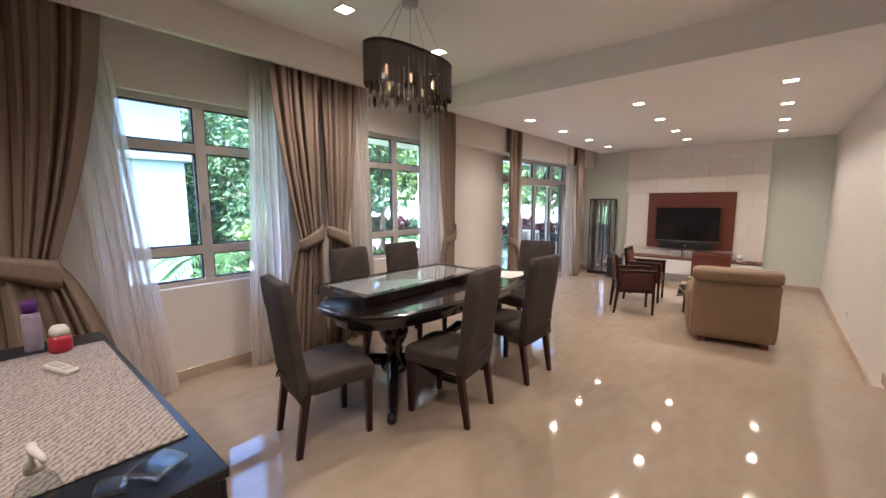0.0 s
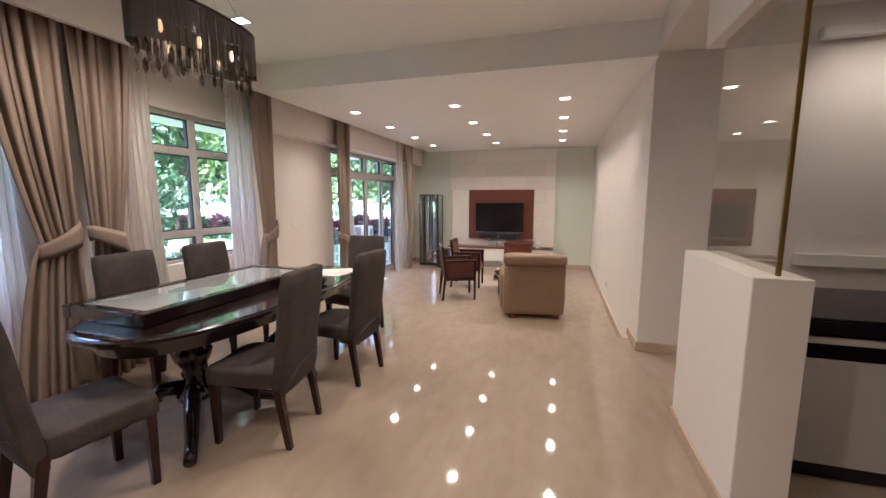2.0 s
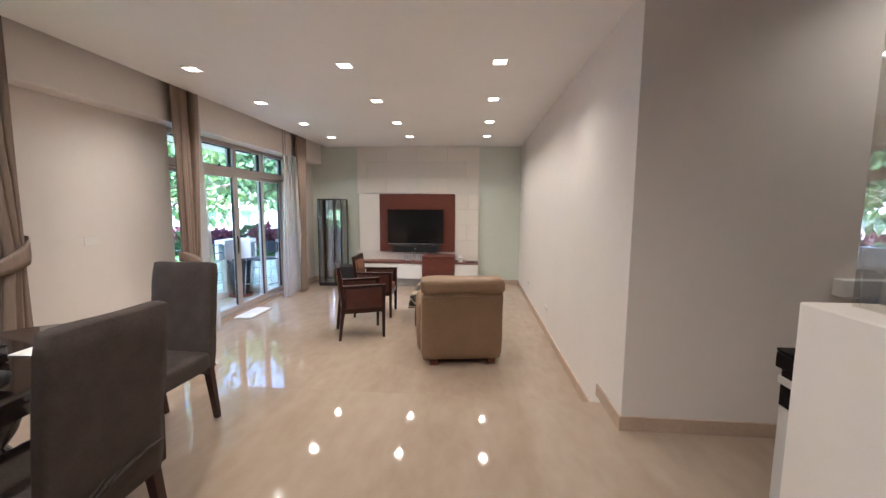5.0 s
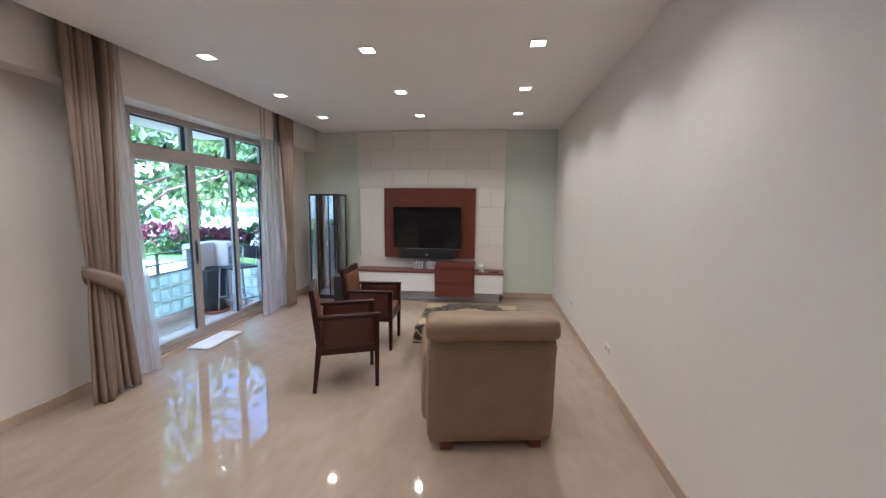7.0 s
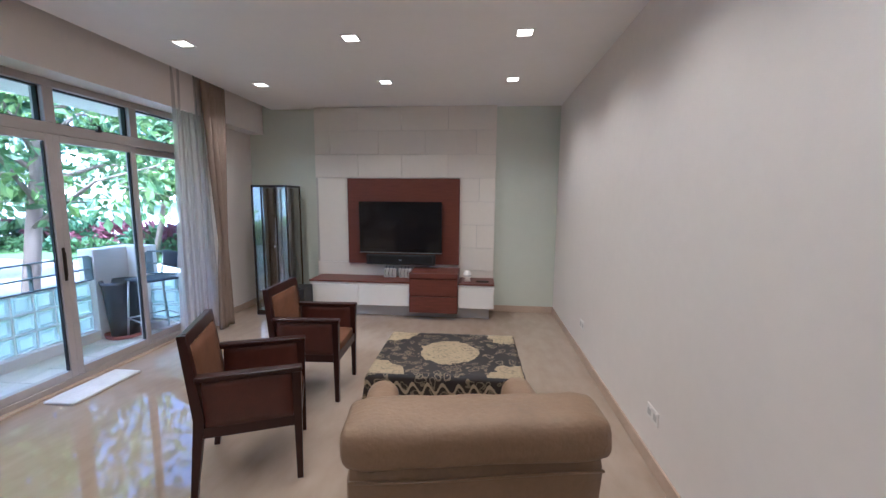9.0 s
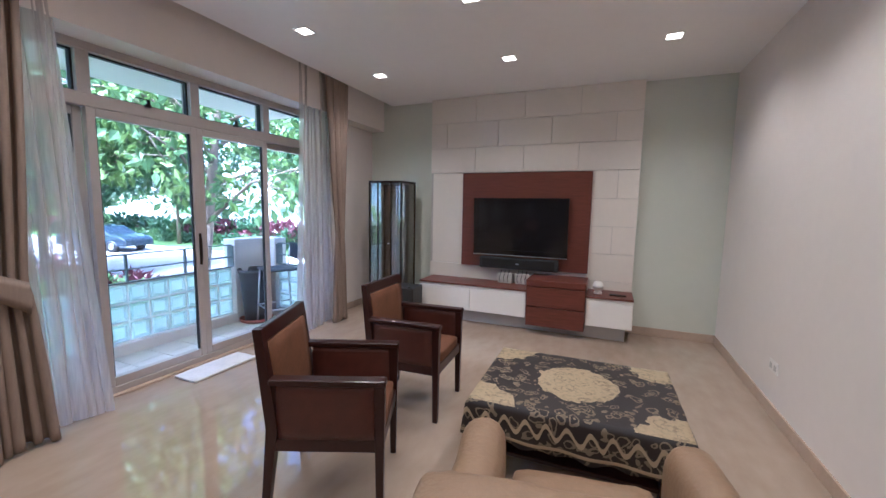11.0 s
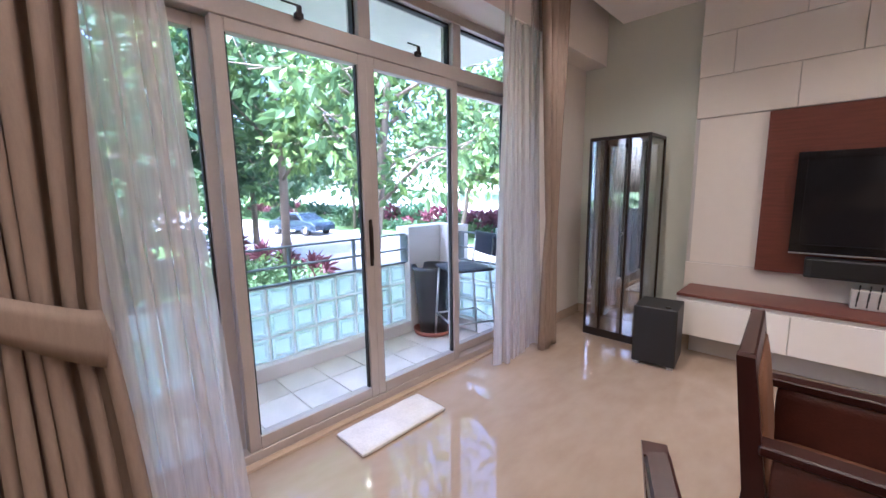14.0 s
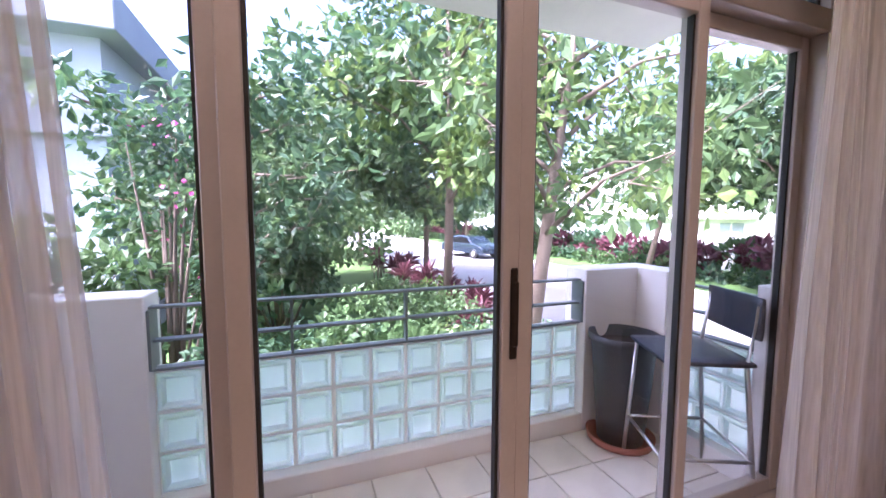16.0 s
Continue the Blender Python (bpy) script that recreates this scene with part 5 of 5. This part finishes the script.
def blade_plant(name, x, y, z, n, length, width, material, parent, seed):
    rnd = random.Random(seed)
    bm = bmesh.new()
    for k in range(n):
        a, el = rnd.uniform(0, 6.28), rnd.uniform(0.35, 1.35)
        d = Vector((math.cos(a) * math.cos(el), math.sin(a) * math.cos(el), math.sin(el)))
        s = Vector((-math.sin(a), math.cos(a), 0)) * width
        b0 = Vector((x, y, z + rnd.uniform(0.0, 0.35)))
        ln = length * rnd.uniform(0.7, 1.2)
        m1, m2 = b0 + d * ln * 0.5, b0 + d * ln + Vector((0, 0, -0.3 * ln * math.cos(el)))
        v = [bm.verts.new(q) for q in (b0, m1 + s, m2, m1 - s)]
        bm.faces.new((v[0], v[1], v[2]))
        bm.faces.new((v[0], v[2], v[3]))
    return bm


def cordyline(x, y, seed, size=0.55):
    t = empty("cordyline", "crimson-leaved cordyline plant in the garden bed", "plant", pose(x, y, G - 0.03), "cordyline plants")
    rnd = random.Random(seed)
    bm = bmesh.new()
    for k in range(3):
        cx, cy, hh = rnd.uniform(-.25, .25), rnd.uniform(-.25, .25), rnd.uniform(0.35, 0.8)
        add_tube(bm, [(cx, cy, 0), (cx * 1.1, cy * 1.1, hh)], 0.02, 5)
    mesh_ob("stem", bm, M_BARK, t)
    mesh_ob("foliage", blade_plant("leaf", 0, 0, 0.45, 46, size, 0.05, M_RED, t, seed), M_RED, t)
    return t


c0 = cordyline(-9.4, 9.8, 1)
rr = random.Random(9)
for k in range(26):
    copy_thing(c0, pose(-9.9 - 0.62 * k, 10.3 + rr.uniform(-0.5, 0.4), G - 0.03, 0, 0, rr.uniform(0, 360)) @ Matrix.Scale(rr.uniform(0.8, 1.25), 4))
hedge = [(-60 + 0.8 * k + rr.uniform(-.2, .2), 24.6 + rr.uniform(-0.7, 0.7), G + 0.75 + rr.uniform(-.25, .35), 0.75) for k in range(110)]
tagged(leaf_mesh("red_hedge", hedge, 14000, 0.42, [M_RED, M_RED, M_LEAF2, M_LEAF], None, 77, droop=-0.3), "long bed of crimson cordyline plants along a wall", "hedge", kind="stuff")
low = [(-60 + 0.8 * k, 23.2 + rr.uniform(-0.5, 0.3), G + 0.25, 0.5) for k in range(110)]
tagged(leaf_mesh("green_hedge", low, 9000, 0.25, [M_LEAF2, M_LEAF], None, 78, droop=-0.2), "low green clipped hedge before the crimson plants", "hedge", kind="stuff")
tagged(leaf_mesh("far_trees", [(-48 + rr.uniform(-14, 8), -22 + 2.0 * k, G + rr.uniform(2, 6.5), rr.uniform(1.5, 3.0)) for k in range(26)], 16000, 0.5, [M_LEAF, M_LEAF2, M_LEAF3], None, 79), "far belt of garden trees beyond the lawn", "trees", kind="stuff")


def palm(x, y, h, seed):
    t = empty("palm", "young palm with arching feather fronds", "palm", pose(x, y, G - 0.03), "garden palms")
    rnd = random.Random(seed)
    tube("trunk", [(0, 0, 0), (0.05, 0, h * 0.5), (0, 0.05, h)], [0.10, 0.08, 0.06], M_BARK, t)
    for k in range(9):
        a = k * 0.7 + rnd.uniform(-.2, .2)
        L = rnd.uniform(1.1, 1.6)
        pts = [Vector((math.cos(a) * L * q, math.sin(a) * L * q, h + 0.75 * L * (q - 1.15 * q * q))) for q in (0, 0.25, 0.5, 0.75, 1.0)]
        bm = bmesh.new()
        add_tube(bm, pts, [0.014, 0.012, 0.009, 0.006, 0.003], 5)
        for i in range(26):
            q = 0.12 + 0.88 * i / 26
            f = q * 4
            j = min(3, int(f))
            p = pts[j].lerp(pts[j + 1], f - j)
            for s in (-1, 1):
                d = Vector((math.cos(a) * 0.5 - s * math.sin(a), math.sin(a) * 0.5 + s * math.cos(a), -0.45)).normalized() * 0.42 * (1.1 - q * 0.6)
                v = [bm.verts.new(w) for w in (p, p + d * 0.5 + Vector((0, 0, 0.02)) + Vector((math.cos(a), math.sin(a), 0)) * 0.018, p + d, p + d * 0.5 - Vector((math.cos(a), math.sin(a), 0)) * 0.018)]
                bm.faces.new((v[0], v[1], v[2]))
                bm.faces.new((v[0], v[2], v[3]))
        mesh_ob("frond", bm, M_LEAF, t)


palm(-6.1, 2.6, 2.2, 3)
palm(-6.1, 3.3, 1.7, 4)


def car():
    t = empty("car", "dark blue-grey sedan parked on the road", "car", pose(-26.5, 17.6, G, 0, 0, 14))
    paint = mat("blue-grey car paint", (0.03, 0.045, 0.07), 0.25, metal=0.4, vary=0.05, coat=0.8)
    prof = [(-2.25, 0.35), (-2.28, 0.62), (-2.2, 0.86), (-1.6, 0.95), (-0.95, 1.38), (-0.2, 1.45), (0.55, 1.38), (1.15, 0.97), (1.95, 0.82), (2.22, 0.65), (2.25, 0.35)]
    bm = bmesh.new()
    rows = []
    for y, k in ((-0.88, 0.0), (-0.80, 1.0), (0.80, 1.0), (0.88, 0.0)):
        rows.append([bm.verts.new((x * (0.98 + 0.02 * k), y * (0.82 if z > 1.0 else 1.0), z - (0.04 if z > 0.8 and not k else 0))) for x, z in prof])
    for a, b in zip(rows, rows[1:]):
        for i in range(len(prof) - 1):
            bm.faces.new((a[i], a[i + 1], b[i + 1], b[i]))
    bm.faces.new(rows[0][::-1])
    bm.faces.new(rows[-1])
    bmesh.ops.recalc_face_normals(bm, faces=bm.faces[:])
    mesh_ob("body", bm, paint, t)
    for s in (-1, 1):
        bm = bmesh.new()
        vs = [bm.verts.new((x, s * 0.80 if z < 1.1 else s * 0.735, z)) for x, z in ((-1.35, 0.98), (-0.88, 1.30), (-0.2, 1.37), (0.5, 1.31), (0.98, 0.98))]
        vs2 = [bm.verts.new(v.co + Vector((0, s * 0.09, 0))) for v in vs]
        bm.faces.new(vs)
        bm.faces.new(vs2[::-1])
        for i in range(5):
            bm.faces.new((vs[i], vs[(i + 1) % 5], vs2[(i + 1) % 5], vs2[i]))
        bmesh.ops.recalc_face_normals(bm, faces=bm.faces[:])
        mesh_ob("window", bm, M_BLACK, t)
        for x in (-1.4, 1.38):
            w = lathe("wheel", [(0.2, -0.1), (0.31, -0.09), (0.32, 0.09), (0.2, 0.1)], M_MATTE, t, 20)
            w.matrix_basis = pose(x, s * 0.82, 0.32, 90)
            r = lathe("rim", [(0.19, -0.105), (0.17, 0.108), (0.05, 0.11)], M_STEEL, t, 20)
            r.matrix_basis = pose(x, s * 0.83, 0.32, 90)


car()

struct(boxes("boundary_wall", [((-60, 27.0, G - 0.1), (40, 27.2, G + 1.7))] + [((-60 + 4 * k, 26.9, G - 0.1), (-59.6 + 4 * k, 27.3, G + 1.95)) for k in range(25)], M_RENDER, bev=0.01), "white boundary wall with piers", "wall")


M_HOUSEGLASS = mat("pale curtained window glass", (0.34, 0.38, 0.40), 0.15, vary=0.3, scale=0.6)


def house(x, y, w, d, h, rows, cols, seed):
    t = empty("house", "white terraced house with balconies and dark windows", "house", pose(x, y, G), "far houses")
    box("wall", (0, 0, 0), (w, d, h), M_RENDER, t, 0.02)
    bm = bmesh.new()
    v = [bm.verts.new(q) for q in ((-0.5, -0.6, h), (w + 0.5, -0.6, h), (w + 0.5, d + 0.6, h), (-0.5, d + 0.6, h), (w * 0.15, d / 2, h + 1.8), (w * 0.85, d / 2, h + 1.8))]
    for f in ((0, 1, 5, 4), (1, 2, 5), (2, 3, 4, 5), (3, 0, 4), (3, 2, 1, 0)):
        bm.faces.new([v[i] for i in f])
    mesh_ob("roof", bm, M_BLUEGREY, t)
    for r in range(rows):
        for c in range(cols):
            x0, z0 = w * (c + 0.22) / cols, h * (r + 0.3) / rows
            wd, hg = w / cols * 0.5, h / rows * 0.5
            box("window", (x0, -0.03, z0), (x0 + wd, 0.05, z0 + hg), M_HOUSEGLASS, t)
            boxes("frame", [((x0 - 0.08, -0.08, z0 - 0.08), (x0 + wd + 0.08, -0.031, z0)), ((x0 - 0.08, -0.08, z0 + hg), (x0 + wd + 0.08, -0.031, z0 + hg + 0.08)),
                            ((x0 + wd / 2 - 0.04, -0.08, z0), (x0 + wd / 2 + 0.04, -0.031, z0 + hg))], M_WHITE, t)
        box("ledge", (0, -0.9, h * r / rows + h / rows - 0.25), (w, 0, h * r / rows + h / rows - 0.1), M_RENDER, t)


house(-52, 40, 14, 9, 9.5, 3, 4, 1)
house(-35, 38, 14, 9, 8.5, 3, 4, 2)
house(-18, 39, 14, 9, 9.0, 3, 4, 3)
house(-1, 40, 14, 9, 8.5, 3, 4, 4)
house(-75, 34, 14, 9, 10, 3, 4, 5)


def neighbour():
    t = empty("neighbour_house", "pale blue-grey neighbouring house with a blue-grey roof fascia", "house", pose(0, 0, 0))
    box("wall", (-22, -12, G - 0.1), (-11.6, 3.45, 4.3), mat("pale blue-grey render", (0.42, 0.47, 0.54), 0.8, vary=0.04, scale=1.0), t)
    box("fascia", (-22.5, -12.4, 4.3), (-11.1, 3.85, 5.0), M_BLUEGREY, t, 0.02)
    box("band", (-22.2, -12.2, 2.55), (-11.45, 3.6, 3.0), M_BLUEGREY, t, 0.02)
    box("upper_wall", (-22, -12, 5.0), (-13.0, 0.5, 8.0), M_RENDER, t)


neighbour()

# balcony tiles
TILES = bpy.data.objects["balcony_floor"]
bm = bmesh.new()
add_box(bm, (-0.146, -0.146, -0.012), (0.146, 0.146, 0.0), 0.003)
tile0 = mesh_ob("tile", bm, M_TILE, TILES)
first = True
for i in range(3):
    for j in range(12):
        o = tile0 if first else new("tile", tile0.data)
        first = False
        o.parent = TILES
        o.location = (-4.50 + 0.30 * i, 5.35 + 0.30 * j, BF)
